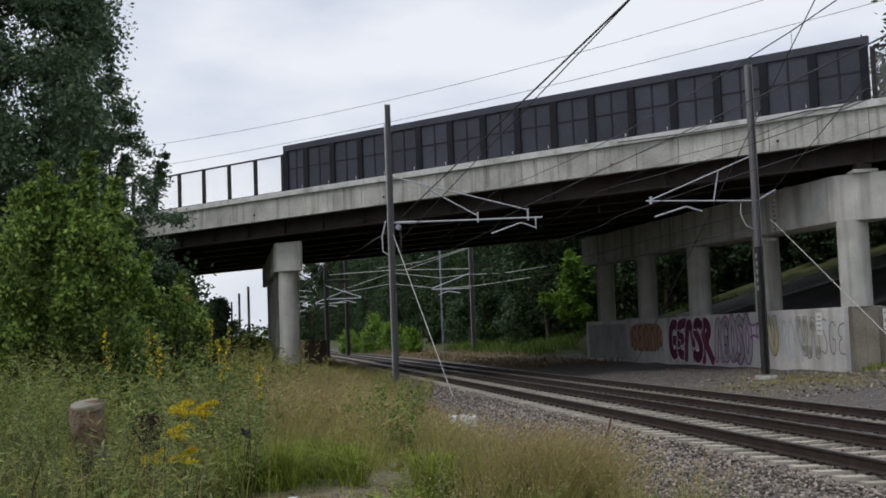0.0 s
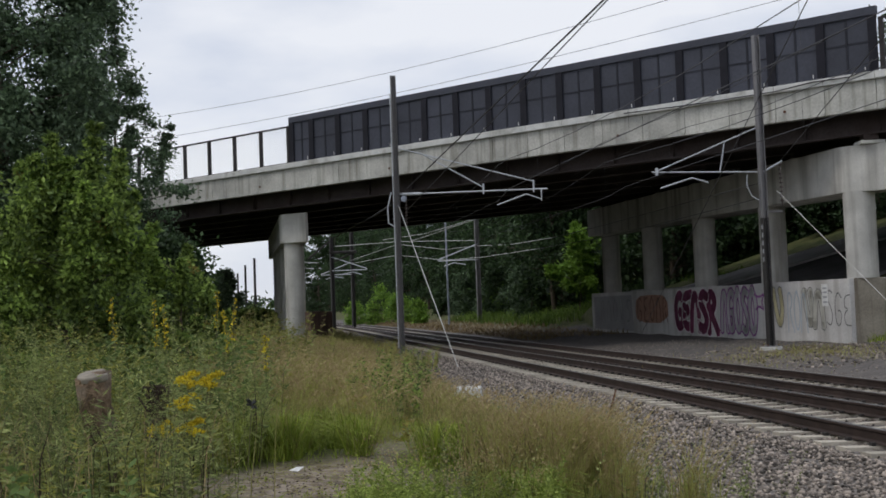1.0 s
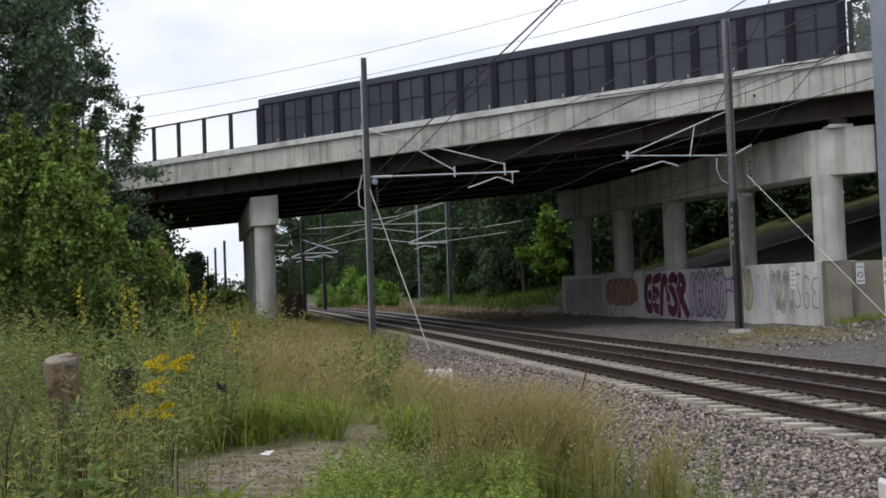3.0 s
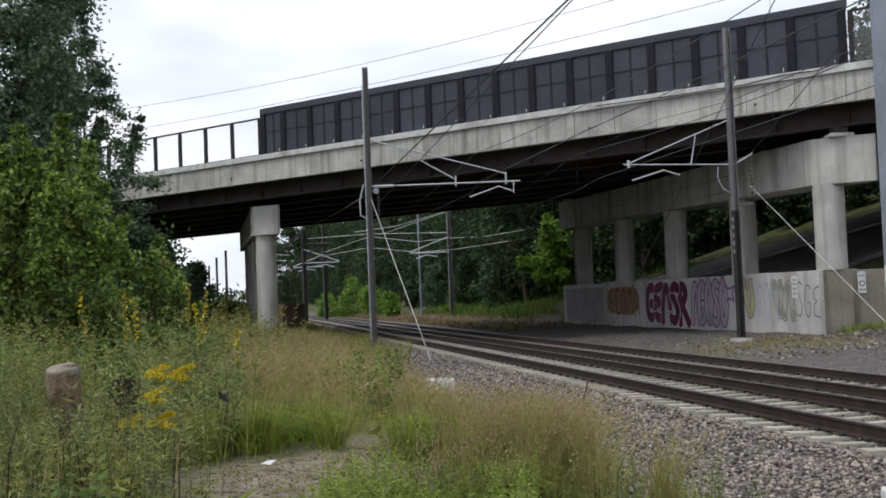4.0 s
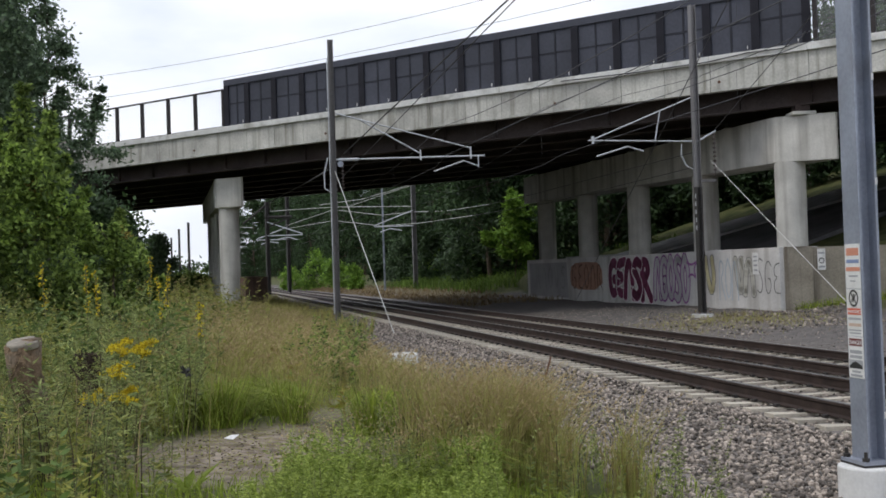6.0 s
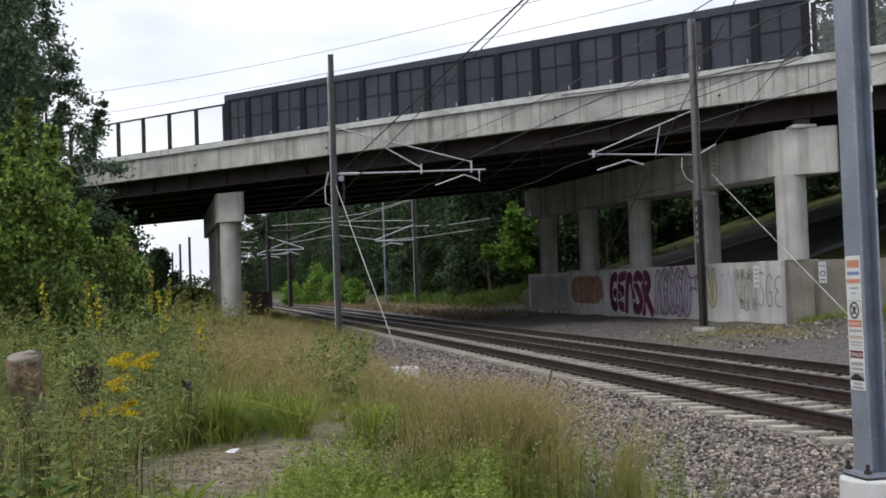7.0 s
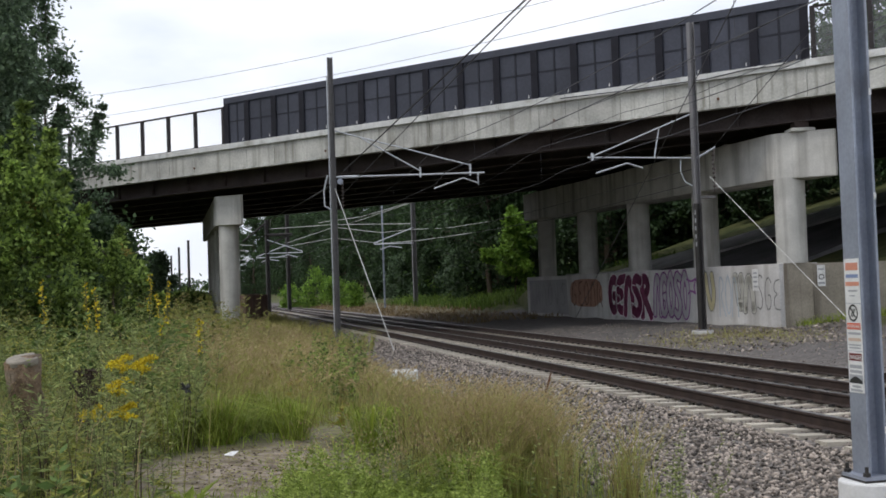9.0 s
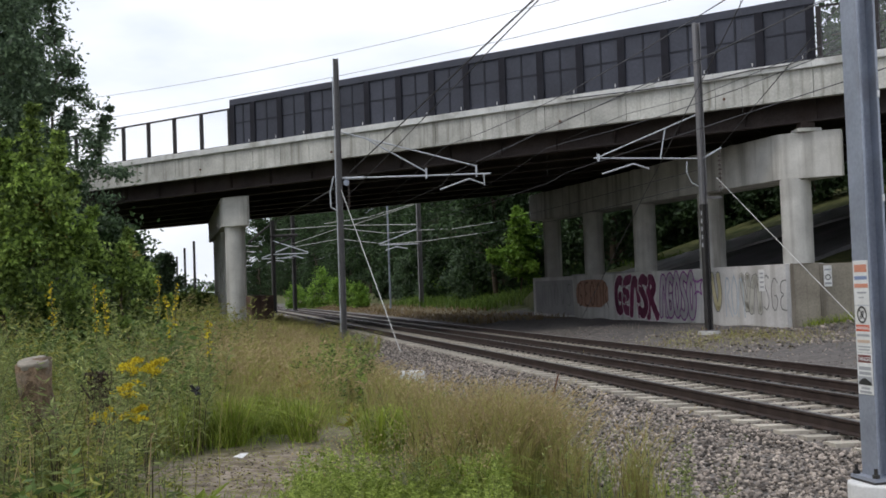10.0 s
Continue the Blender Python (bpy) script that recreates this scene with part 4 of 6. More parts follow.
# pale cantilever arms of masts far down the line
for i in range(7):
    y = 128 + i * 9.0
    x = float(across(5.0, y)) - 1.2
    z = 7.4 - 0.28 * (i % 4)
    wire([(x - 1.6, y, z - 0.3), (x - 0.2, y, z + 0.12), (x + 2.2, y, z - 0.1)], 0.035, "pale arm tube of a far mast", mat=GUY)


# ---- graffiti on the crash wall: flat paint shapes on its face ----
WD = (WF1 - WF0).normalized()
WN = Vector((-WD.y, WD.x, 0))
if WN.dot(Vector((-1, -1, 0))) < 0:
    WN = -WN


def on_wall(s, z, off):
    p = WF0 + WD * s + WN * off
    return (p.x, p.y, z)


def blob(pts, rounds=2):
    """Round off a closed outline by cutting corners."""
    for _ in range(rounds):
        out = []
        for (a, b), (c, d) in zip(pts, pts[1:] + pts[:1]):
            out += [(a * 0.75 + c * 0.25, b * 0.75 + d * 0.25), (a * 0.25 + c * 0.75, b * 0.25 + d * 0.75)]
        pts = out
    return pts


def fill(pts, off):
    return Geo().add([on_wall(s, z, off) for s, z in pts], [tuple(range(len(pts)))])


def line(pts, w, off, closed=True, geo=None):
    g = geo or Geo()
    n = len(pts)
    idx = range(n if closed else n - 1)
    for i in idx:
        a, b = Vector(pts[i]), Vector(pts[(i + 1) % n])
        d = (b - a)
        if d.length < 1e-6:
            continue
        d.normalize()
        k = Vector((-d.y, d.x)) * w / 2
        e = d * w * 0.3
        q = [a - e + k, a - e - k, b + e - k, b + e + k]
        g.add([on_wall(p.x, p.y, off + 0.0005 * (i % 2)) for p in q], [(0, 1, 2, 3)])
    return g


# swollen letter shapes as strokes in a unit box, u to the viewer's right, v up
SHAPES = {
    "hook": [(0.85, 0.80), (0.55, 0.97), (0.2, 0.80), (0.12, 0.45), (0.25, 0.08), (0.55, 0.03), (0.8, 0.2), (0.75, 0.45), (0.5, 0.45)],
    "comb": [(0.85, 0.95), (0.3, 0.9), (0.2, 0.6), (0.65, 0.52), (0.2, 0.42), (0.22, 0.08), (0.85, 0.05)],
    "snake": [(0.8, 0.88), (0.45, 0.97), (0.2, 0.75), (0.6, 0.5), (0.8, 0.25), (0.5, 0.02), (0.15, 0.12)],
    "arch": [(0.12, 0.02), (0.25, 0.7), (0.5, 0.97), (0.75, 0.7), (0.85, 0.02)],
    "leg": [(0.2, 0.02), (0.2, 0.92), (0.6, 0.93), (0.75, 0.68), (0.35, 0.5), (0.9, 0.02)],
    "loop": [(0.5, 0.97), (0.15, 0.7), (0.2, 0.25), (0.5, 0.02), (0.8, 0.25), (0.85, 0.7), (0.5, 0.97)],
    "fork": [(0.1, 0.97), (0.25, 0.45), (0.5, 0.03), (0.75, 0.45), (0.6, 0.97)],
    "star": [(0.05, 0.8), (0.45, 0.7), (0.95, 0.85), (0.6, 0.55), (0.85, 0.25), (0.45, 0.42), (0.15, 0.3)],
}


def soft(pts, rounds=2):
    """Round off an open stroke by cutting its corners."""
    for _ in range(rounds):
        out = [pts[0]]
        for (a, b), (c, d) in zip(pts, pts[1:]):
            out += [(a * 0.75 + c * 0.25, b * 0.75 + d * 0.25), (a * 0.25 + c * 0.75, b * 0.25 + d * 0.75)]
        pts = out + [pts[-1]]
    return pts


def stroke(kind, s_left, s_right, z0, z1, width, off):
    """One shape painted on the wall as a fat stroke with round ends."""
    pts = soft([(s_left + (s_right - s_left) * u, z0 + (z1 - z0) * v) for u, v in SHAPES[kind]])
    g = line(pts, width, off, closed=False)
    for s_, z_ in pts:
        g.add([on_wall(s_ + width / 2 * math.cos(k * 0.785), z_ + width / 2 * math.sin(k * 0.785), off + 0.0007) for k in range(8)], [tuple(range(8))])
    return g


def tag_letters(kinds, s_left, s_right, z_lo, z_hi, width, edge, body, rim, label, overlap=0.16):
    """A row of swollen letters: each a body stroke over a wider rim stroke."""
    n = len(kinds)
    for i, kind in enumerate(kinds):
        w = (s_right - s_left) / n
        a, b = s_left + w * (i - overlap), s_left + w * (i + 1 + overlap)
        z0 = z_lo[0] + (z_lo[1] - z_lo[0]) * i / max(1, n - 1)
        o = 0.004 + 0.0032 * (i % 4)
        ob = part("graffiti_letter", stroke(kind, a, b, z0 + 0.12, z_hi - 0.12, width, o + 0.0016), body, WALL, label)
        part("outline", stroke(kind, a, b, z0 + 0.12, z_hi - 0.12, width + edge, o), rim, ob)


part("grey_cover_patch", fill([(22.9, 0.15), (30.0, 0.2), (30.0, 2.1), (23.1, 2.1)], 0.002), GREY_PAINT, WALL)
for i, kind in enumerate(("leg", "arch", "loop", "fork", "snake")):
    part("graffiti_line", stroke(kind, 28.8 - i * 1.15, 27.8 - i * 1.15, 0.6, 1.95, 0.06, 0.005), FADED_GREEN, WALL, "faded grey-green lettering")
part("graffiti_patch", fill(blob([(17.6, 0.62), (22.3, 0.62), (22.6, 1.4), (22.2, 2.0), (20.2, 2.08), (17.7, 2.0)], 1), 0.003), ORANGE_FADED, WALL, "faded orange graffiti")
for i, kind in enumerate(("hook", "comb", "loop", "arch", "leg")):
    part("graffiti_line", stroke(kind, 22.3 - i * 0.95, 21.4 - i * 0.95, 0.62, 2.0, 0.07, 0.005), RUST, WALL)
tag_letters(("hook", "comb", "arch", "snake", "leg"), 16.55, 11.6, (0.30, 0.14), 2.2, 0.47, 0.11, PURPLE, PINKWHITE, "purple bubble graffiti with a pale outline", 0.2)
for i, kind in enumerate(("hook", "snake")):
    part("inner_line", stroke(kind, 15.9 - i * 1.9, 15.0 - i * 1.9, 0.75, 1.75, 0.05, 0.02), PINKWHITE, WALL)
tag_letters(("arch", "hook", "loop", "snake", "loop"), 11.1, 7.5, (0.22, 0.1), 2.26, 0.27, 0.15, LILAC_WALL, LILAC, "pale bubble graffiti outlined in lilac", 0.12)
part("graffiti_line", stroke("star", 7.7, 6.6, 0.9, 2.1, 0.09, 0.006), LILAC, WALL, "lilac scribble")
tag_letters(("fork",), 5.85, 5.0, (0.4, 0.4), 2.15, 0.26, 0.1, YELLOW_PALE, BLACK_LINE, "pale yellow graffiti outlined in black")
for i, kind in enumerate(("leg", "loop", "arch")):
    part("graffiti_line", stroke(kind, 4.85 - i * 0.55, 4.15 - i * 0.55, 0.35, 2.0, 0.07, 0.003 + i * 0.002), BLUE_PALE, WALL)
tag_letters(("fork", "arch"), 3.3, 1.9, (0.45, 0.5), 2.05, 0.3, 0.075, WALL_PALE, BLACK_LINE, "pale graffiti outlined in thin black")
for i, kind in enumerate(("snake", "hook", "comb")):
    part("graffiti_line", stroke(kind, 1.75 - i * 0.6, 1.1 - i * 0.6, 0.6, 2.0 - 0.1 * i, 0.05, 0.003 + i * 0.002), BLACK_LINE, WALL)
part("paper_notice", fill([(1.5, 1.35), (1.95, 1.35), (1.95, 2.15), (1.5, 2.15)], 0.016), WHITE, WALL, "weathered white notice")
for z in (2.0, 1.85, 1.68, 1.5):
    part("text_bar", fill([(1.58, z - 0.03), (1.87, z - 0.03), (1.87, z + 0.03), (1.58, z + 0.03)], 0.02), SIGN_GREY, WALL)
# small sign on the wing wall
sg = thing("warning_sign", "small white warning sign fixed to the wing wall", "sign")
part("plate", Geo().box((13.15, 40.72, 1.45), (13.43, 40.745, 2.2)), WHITE, sg)
part("mark", Geo().tube((13.29, 40.716, 1.78), (13.29, 40.719, 1.78), 0.1, n=20), SIGN_BLACK, sg)
part("mark", Geo().tube((13.29, 40.712, 1.78), (13.29, 40.7155, 1.78), 0.07, n=20), WHITE, sg)
part("text_bar", Geo().box((13.18, 40.715, 2.02), (13.4, 40.719, 2.08)), SIGN_GREY, sg)
part("text_bar", Geo().box((13.18, 40.715, 1.53), (13.4, 40.719, 1.6)), SIGN_GREY, sg)


# ---- the box truck on the bridge; it travels along +x of its own space ----
def box_truck():
    t = thing("box_truck", "grey box truck with painted scrawls on its sides, driving", "truck")
    body = Geo().box((-3.4, -1.2, 0.95), (0.0, 1.2, 3.06))
    b = part("cargo_box", body, TRUCK_GREY, t, "grey cargo box", bevel=0.05)
    part("roof_rim", Geo().box((-3.42, -1.22, 2.96), (0.02, 1.22, 3.08)), SIGN_GREY, b)
    part("rear_door", Geo().box((-3.425, -1.1, 1.05), (-3.405, 1.1, 2.9)), OLD_CONCRETE, b, "brown roller door")
    rr = random.Random(3)
    for i in range(14):
        x = -3.3 + (i % 7) * 0.46
        z = 1.3 if i < 7 else 2.05
        mat = (SIGN_GREY, BLACK_LINE, YELLOW_PALE, WHITE, SIGN_BLACK, SIGN_GREY, ORANGE_FADED)[(i * 3) % 7]
        pts = [(x + rr.uniform(-0.1, 0.1), z), (x + 0.35, z + 0.1), (x + 0.3 + rr.uniform(-0.1, 0.1), z + 0.6 + rr.uniform(0, 0.3)), (x + 0.05, z + 0.5 + rr.uniform(0, 0.3))]
        part("scrawl", Geo().add([(p, 1.206 + 0.001 * (i % 5), zz) for p, zz in blob(pts)], [tuple(range(16))]), mat, b)
    c = part("cab", Geo().add([(0.05, -1.05, 0.6), (1.25, -1.05, 0.6), (1.25, 1.05, 0.6), (0.05, 1.05, 0.6), (0.05, -1.02, 2.8), (0.85, -1.0, 2.8), (0.85, 1.0, 2.8), (0.05, 1.02, 2.8),
                              (1.22, -1.05, 1.75), (1.22, 1.05, 1.75)], [(3, 2, 1, 0), (4, 5, 6, 7), (0, 1, 8, 5, 4), (2, 3, 7, 6, 9), (1, 2, 9, 8), (8, 9, 6, 5), (0, 4, 7, 3)]), WHITE, t, "white cab", bevel=0.05)
    part("windscreen", Geo().add([(1.21, -0.9, 1.85), (1.21, 0.9, 1.85), (0.9, 0.85, 2.72), (0.9, -0.85, 2.72)], [(0, 1, 2, 3)]), SIGN_BLACK, c)
    part("side_window", Geo().add([(0.3, 1.062, 1.85), (1.1, 1.062, 1.85), (0.85, 1.04, 2.6), (0.3, 1.04, 2.6)], [(0, 1, 2, 3)]), SIGN_BLACK, c)
    part("chassis", Geo().box((-3.2, -0.5, 0.6), (1.0, 0.5, 0.93)), SIGN_BLACK, t)
    for x in (-2.5, 0.7):
        for y in (-0.95, 0.95):
            w = part("wheel", Geo().tube((0, -0.14, 0), (0, 0.14, 0), 0.45, n=20), SIGN_BLACK, t)
            part("rim", Geo().tube((0, -0.15, 0), (0, 0.15, 0), 0.22, n=12), TUBE_LIGHT, w)
            w.matrix_basis = pose(x, y, 0.45)
            WHEELS.append((w, x, y))
    return t


WHEELS = []
TRUCK = box_truck()


# ---- small things along the tracks ----
slab = thing("concrete_pad", "pale broken concrete pad in the ballast", "concrete pad")
part("pad", Geo().box((-1.42, 26.2, -0.35), (-0.66, 26.9, 0.0), taper=0.03), CURB_CONCRETE, slab, bevel=0.03)
rod = thing("rusty_rod", "thin rusty steel rod leaning in the ballast", "rod")
part("rod", Geo().tube((1.44, 18.3, -0.2), (1.64, 18.35, 0.45), 0.014, n=6), RUST, rod)
bt = thing("plastic_bottle", "small blue and white plastic bottle lying in gravel", "litter")
zb = float(gz(2.0, 9.1))
part("bottle", Geo().tube((1.93, 9.1, zb + 0.035), (2.08, 9.05, zb + 0.035), 0.032, n=12), WHITE, bt)
part("cap", Geo().tube((2.08, 9.05, zb + 0.035), (2.115, 9.04, zb + 0.035), 0.014, n=8), SIGN_BLUE, bt)

# ---- ballast stones ----
def stones(name, x, y, size, label):
    """Low angular stones lying on the ground, joined."""
    rs = np.random.RandomState(7)
    n = len(x)
    base = np.array([(1, 0, 0), (0, 1, 0), (-1, 0, 0), (0, -1, 0), (0, 0, 0.75), (0, 0, -0.75)], float)
    tri = np.array([(0, 1, 4), (1, 2, 4), (2, 3, 4), (3, 0, 4), (1, 0, 5), (2, 1, 5), (3, 2, 5), (0, 3, 5)])
    v = base[None] * (size[:, None, None] * rs.uniform(0.6, 1.25, (n, 6, 1)))
    a, b = rs.uniform(0, 6.28, n), rs.uniform(-0.7, 0.7, n)
    ca, sa, cb, sb = np.cos(a), np.sin(a), np.cos(b), np.sin(b)
    X, Y, Z = v[..., 0], v[..., 1], v[..., 2]
    X, Z = X * cb[:, None] + Z * sb[:, None], -X * sb[:, None] + Z * cb[:, None]
    X, Y = X * ca[:, None] - Y * sa[:, None], X * sa[:, None] + Y * ca[:, None]
    z = gz(x, y) + size * rs.uniform(0.0, 0.5, n)
    pts = np.stack([X + x[:, None], Y + y[:, None], Z + z[:, None]], -1).reshape(-1, 3)
    f = (tri[None] + (np.arange(n) * 6)[:, None, None]).reshape(-1, 3)
    me = tri_mesh(name, pts, f)
    me.materials.append(STONE)
    return tagged(new(name, me), label, "ballast", kind="stuff")


rs = np.random.RandomState(11)


def band(n, q0, q1, y0, y1, power=1.6):
    y = y0 + (y1 - y0) * rs.uniform(0, 1, n) ** power
    q = rs.uniform(q0, q1, n)
    return across(q, y), y


xa, ya = band(34000, 3.7, 6.85, 8.0, 46, 1.7)
xb, yb = band(26000, 6.7, 13.5, 9, 60, 1.5)
xc, yc = band(5000, 13.4, 20.0, 16, 50, 1.0)
stones("ballast_stones", np.concatenate([xa, xb, xc]), np.concatenate([ya, yb, yc]), rs.uniform(0.017, 0.043, 65000) * np.concatenate([np.ones(34000), np.full(26000, 0.95), np.full(5000, 0.7)]),
       "loose angular grey ballast stones along the tracks")


# ---- grass and weeds ----
def blades(x, y, h, w, lean, bend_, z=None, rs=rs, wind=0.0):
    """Curved tapering blades, three triangles each."""
    n = len(x)
    z = gz(x, y) - 0.02 if z is None else z
    a = rs.uniform(0, 6.283, n)
    d = np.stack([np.cos(a), np.sin(a)], 1)
    d[:, 0] += wind
    lean = lean * rs.uniform(0.2, 1.0, n)
    fa = rs.uniform(0, 6.283, n)
    s = np.stack([np.cos(fa), np.sin(fa), np.zeros(n)], 1) * (w / 2)[:, None]
    p0 = np.stack([x, y, z], 1)
    m = p0 + np.stack([d[:, 0] * lean * h * 0.35, d[:, 1] * lean * h * 0.35, h * 0.6], 1)
    t = p0 + np.stack([d[:, 0] * h * (lean + bend_), d[:, 1] * h * (lean + bend_), h * (1 - 0.3 * (lean + bend_) ** 2)], 1)
    v = np.stack([p0 - s, p0 + s, m - s * 0.8, m + s * 0.8, t], 1).reshape(-1, 3)
    k = (np.arange(n) * 5)[:, None, None]
    f = (np.array([(0, 1, 3), (0, 3, 2), (2, 3, 4)])[None] + k).reshape(-1, 3)
    return v, f, m, t


def leaf_quads(p, d, length, width, rs=rs):
    """Diamond leaves from points p along unit directions d, two triangles each."""
    n = len(p)
    up = rs.normal(0, 1, (n, 3))
    side = np.cross(d, up)
    side /= np.linalg.norm(side, axis=1)[:, None] + 1e-9
    L, W = np.broadcast_to(length, (n,))[:, None], np.broadcast_to(width, (n,))[:, None]
    mid = p + d * L * 0.45
    v = np.stack([p, mid + side * W / 2, p + d * L, mid - side * W / 2], 1).reshape(-1, 3)
    f = (np.array([(0, 1, 2), (0, 2, 3)])[None] + (np.arange(n) * 4)[:, None, None]).reshape(-1, 3)
    return v, f


def merge(parts_):
    vs, fs, k = [], [], 0
    for v, f in parts_:
        vs.append(v), fs.append(f + k)
        k += len(v)
    return np.concatenate(vs), np.concatenate(fs)


def stuff(name, vf, mat, label, category):
    me = tri_mesh(name, *vf)
    me.materials.append(mat)
    return tagged(new(name, me), label, category, kind="stuff")


def unit(a):
    return a / (np.linalg.norm(a, axis=1)[:, None] + 1e-9)


def clumped(n, xs, ys, spread, rs=rs):
    """Points gathered round tuft centres."""
    i = rs.randint(0, len(xs), n)
    return xs[i] + rs.normal(0, spread, n), ys[i] + rs.normal(0, spread, n)


def field(n, x0, x1, y0, y1, keep=None):
    x, y = rs.uniform(x0, x1, n), rs.uniform(y0, y1, n)
    k = q_of(x, y) < 4.4
    if keep is not None:
        k &= keep(x, y)
    return x[k], y[k]


def off_path(x, y):
    """Away from the bare dirt."""
    return (((x + 1.9) / 1.15) ** 2 + ((y - 10.6) / 1.7) ** 2 > 1) & (((x + 1.4) / 0.35) ** 2 + ((y - 14.0) / 2.2) ** 2 > 1)


def seed_heads(t, m, n_per, length, spread, rs=rs):
    """Small spikelets along the upper part of each stalk."""
    i = np.repeat(np.arange(len(t)), n_per)
    u = rs.uniform(0.35, 1.0, len(i))[:, None]
    p = m[i] * (1 - u) + t[i] * u
    d = unit(unit(t[i] - m[i]) + rs.normal(0, spread, (len(i), 3)))
    return leaf_quads(p, d, rs.uniform(0.5, 1.2, len(i)) * length, length * 0.16)


# low green turf over the near ground
x, y = field(30000, -11, 4.5, 7.6, 26, off_path)
x2, y2 = field(9000, -4.2, 2.2, 5.6, 9.2, off_path)
x, y = np.concatenate([x, x2]), np.concatenate([y, y2])
stuff("turf", blades(x, y, rs.uniform(0.08, 0.3, len(x)), rs.uniform(0.006, 0.012, len(x)), 0.7, 0.4)[:2], GRASS_GREEN, "low green grass over trackside soil", "grass")
# tall seeding grass beside the ballast
cx, cy = field(70, -0.5, 2.4, 8.9, 12.6, lambda x, y: (q_of(x, y) > 1.9) & (q_of(x, y) < 3.5 - 0.05 * (y - 9)))
x, y = clumped(6200, cx, cy, 0.085)
v, f, m, t = blades(x, y, rs.uniform(0.35, 1.02, len(x)), rs.uniform(0.005, 0.010, len(x)), 0.3, 0.16, wind=0.3)
stuff("tall_grass", (v, f), GRASS_DRY, "tall drying grass beside the ballast", "grass")
pick = rs.uniform(0, 1, len(x)) < 0.26
stuff("grass_seed_heads", seed_heads(t[pick], m[pick], 12, 0.05, 0.45), SEED, "brown-pink seed heads of tall grass", "grass")
# dark dead stems standing in the grass clump
x, y = clumped(240, cx, cy, 0.12)
stuff("dead_stems", blades(x, y, rs.uniform(0.35, 0.85, len(x)), rs.uniform(0.006, 0.010, len(x)), 0.25, 0.1, wind=0.3)[:2], DEAD_STEM, "dark dead stems standing in tall grass", "grass")
# dry grass farther along the verge
cx, cy = field(620, -9, 2, 14, 44, lambda x, y: off_path(x, y) & (q_of(x, y) > -1.4) & (q_of(x, y) < 3.3))
x, y = clumped(21000, cx, cy, 0.16)
ok = q_of(x, y) < 3.9
x, y = x[ok], y[ok]
hh = rs.uniform(0.3, 0.85, len(x)) * np.interp(q_of(x, y), [-1, 2, 3.6], [1.35, 1.0, 0.7])
v, f, m, t = blades(x, y, hh, 0.005 + 0.0004 * y, 0.45, 0.25, wind=0.4)
stuff("tall_grass", (v, f), GRASS_DRY, "tall tawny grass on the verge", "grass")
pick = rs.uniform(0, 1, len(x)) < 0.3
stuff("grass_seed_heads", seed_heads(t[pick], m[pick], 6, 0.09, 0.4), SEED, "tawny seed heads on the verge", "grass")
# bright green tufts round the bare patch
TUFT = 8000
tx = np.concatenate([rs.uniform(-3.2, -1.7, 22), rs.uniform(-1.0, -0.4, 7), rs.uniform(0.0, 0.4, 3)])
ty = np.concatenate([rs.uniform(12.2, 15.2, 22), rs.uniform(11.8, 14.4, 7), rs.uniform(8.8, 9.4, 3)])
th = rs.uniform(0.35, 0.95, 32)
i = rs.randint(0, 32, TUFT)
x, y = tx[i] + rs.normal(0, 0.07, TUFT), ty[i] + rs.normal(0, 0.07, TUFT)
hh = th[i] * rs.uniform(0.4, 1.0, TUFT)
green = rs.uniform(0, 1, TUFT) < 0.72
stuff("green_tufts", blades(x[green], y[green], hh[green], rs.uniform(0.007, 0.013, green.sum()), 1.05, 0.7)[:2], GRASS_GREEN, "bright green grass tufts round bare dirt", "grass")
stuff("straw_tufts", blades(x[~green], y[~green], hh[~green] * 1.15, rs.uniform(0.004, 0.007, (~green).sum()), 0.9, 0.5)[:2], GRASS_DRY, "straw-coloured blades among green tufts", "grass")
# straw, pebbles and dead leaves on the bare patch
x, y = rs.uniform(-2.6, 0.2, 5200), rs.uniform(9.4, 12.6, 5200)
ok = ~off_path(x, y)
x, y = x[ok], y[ok]
p = np.stack([x, y, gz(x, y) + rs.uniform(0.006, 0.02, len(x))], 1)
d = unit(rs.normal(0, 1, p.shape) * (1, 1, 0.12))
k = rs.uniform(0, 1, len(x))
stuff("straw_litter", leaf_quads(p[k < 0.55], d[k < 0.55], rs.uniform(0.03, 0.14, (k < 0.55).sum()), 0.005), GRASS_DRY, "dead straw scattered on bare dirt", "litter")
stuff("leaf_litter", leaf_quads(p[k > 0.84], d[k > 0.84], rs.uniform(0.015, 0.05, (k > 0.84).sum()), 0.014), BARK, "small dead leaves and bark crumbs on bare dirt", "litter")
x, y = x[k < 0.25], y[k < 0.25]
ok = np.sin(x * 7.1 + 1.3 * np.sin(y * 5.2)) > 0.25
x, y = x[ok], y[ok]
stuff("turf", blades(x, y, rs.uniform(0.03, 0.12, len(x)), rs.uniform(0.005, 0.009, len(x)), 0.9, 0.5)[:2], GRASS_GREEN, "sparse short grass growing on bare dirt", "grass")
# tawny grass between the pier and the near track
y = rs.uniform(38, 120, 9000)
q = rs.uniform(1.5, 5.4, 9000) + 0.4 * np.sin(y * 0.5)
stuff("verge_grass", blades(across(q, y), y, rs.uniform(0.3, 0.95, 9000), 0.012 + 0.0004 * y, 0.5, 0.3, wind=0.3)[:2], GRASS_DRY, "tawny grass between the pier and the track", "grass")
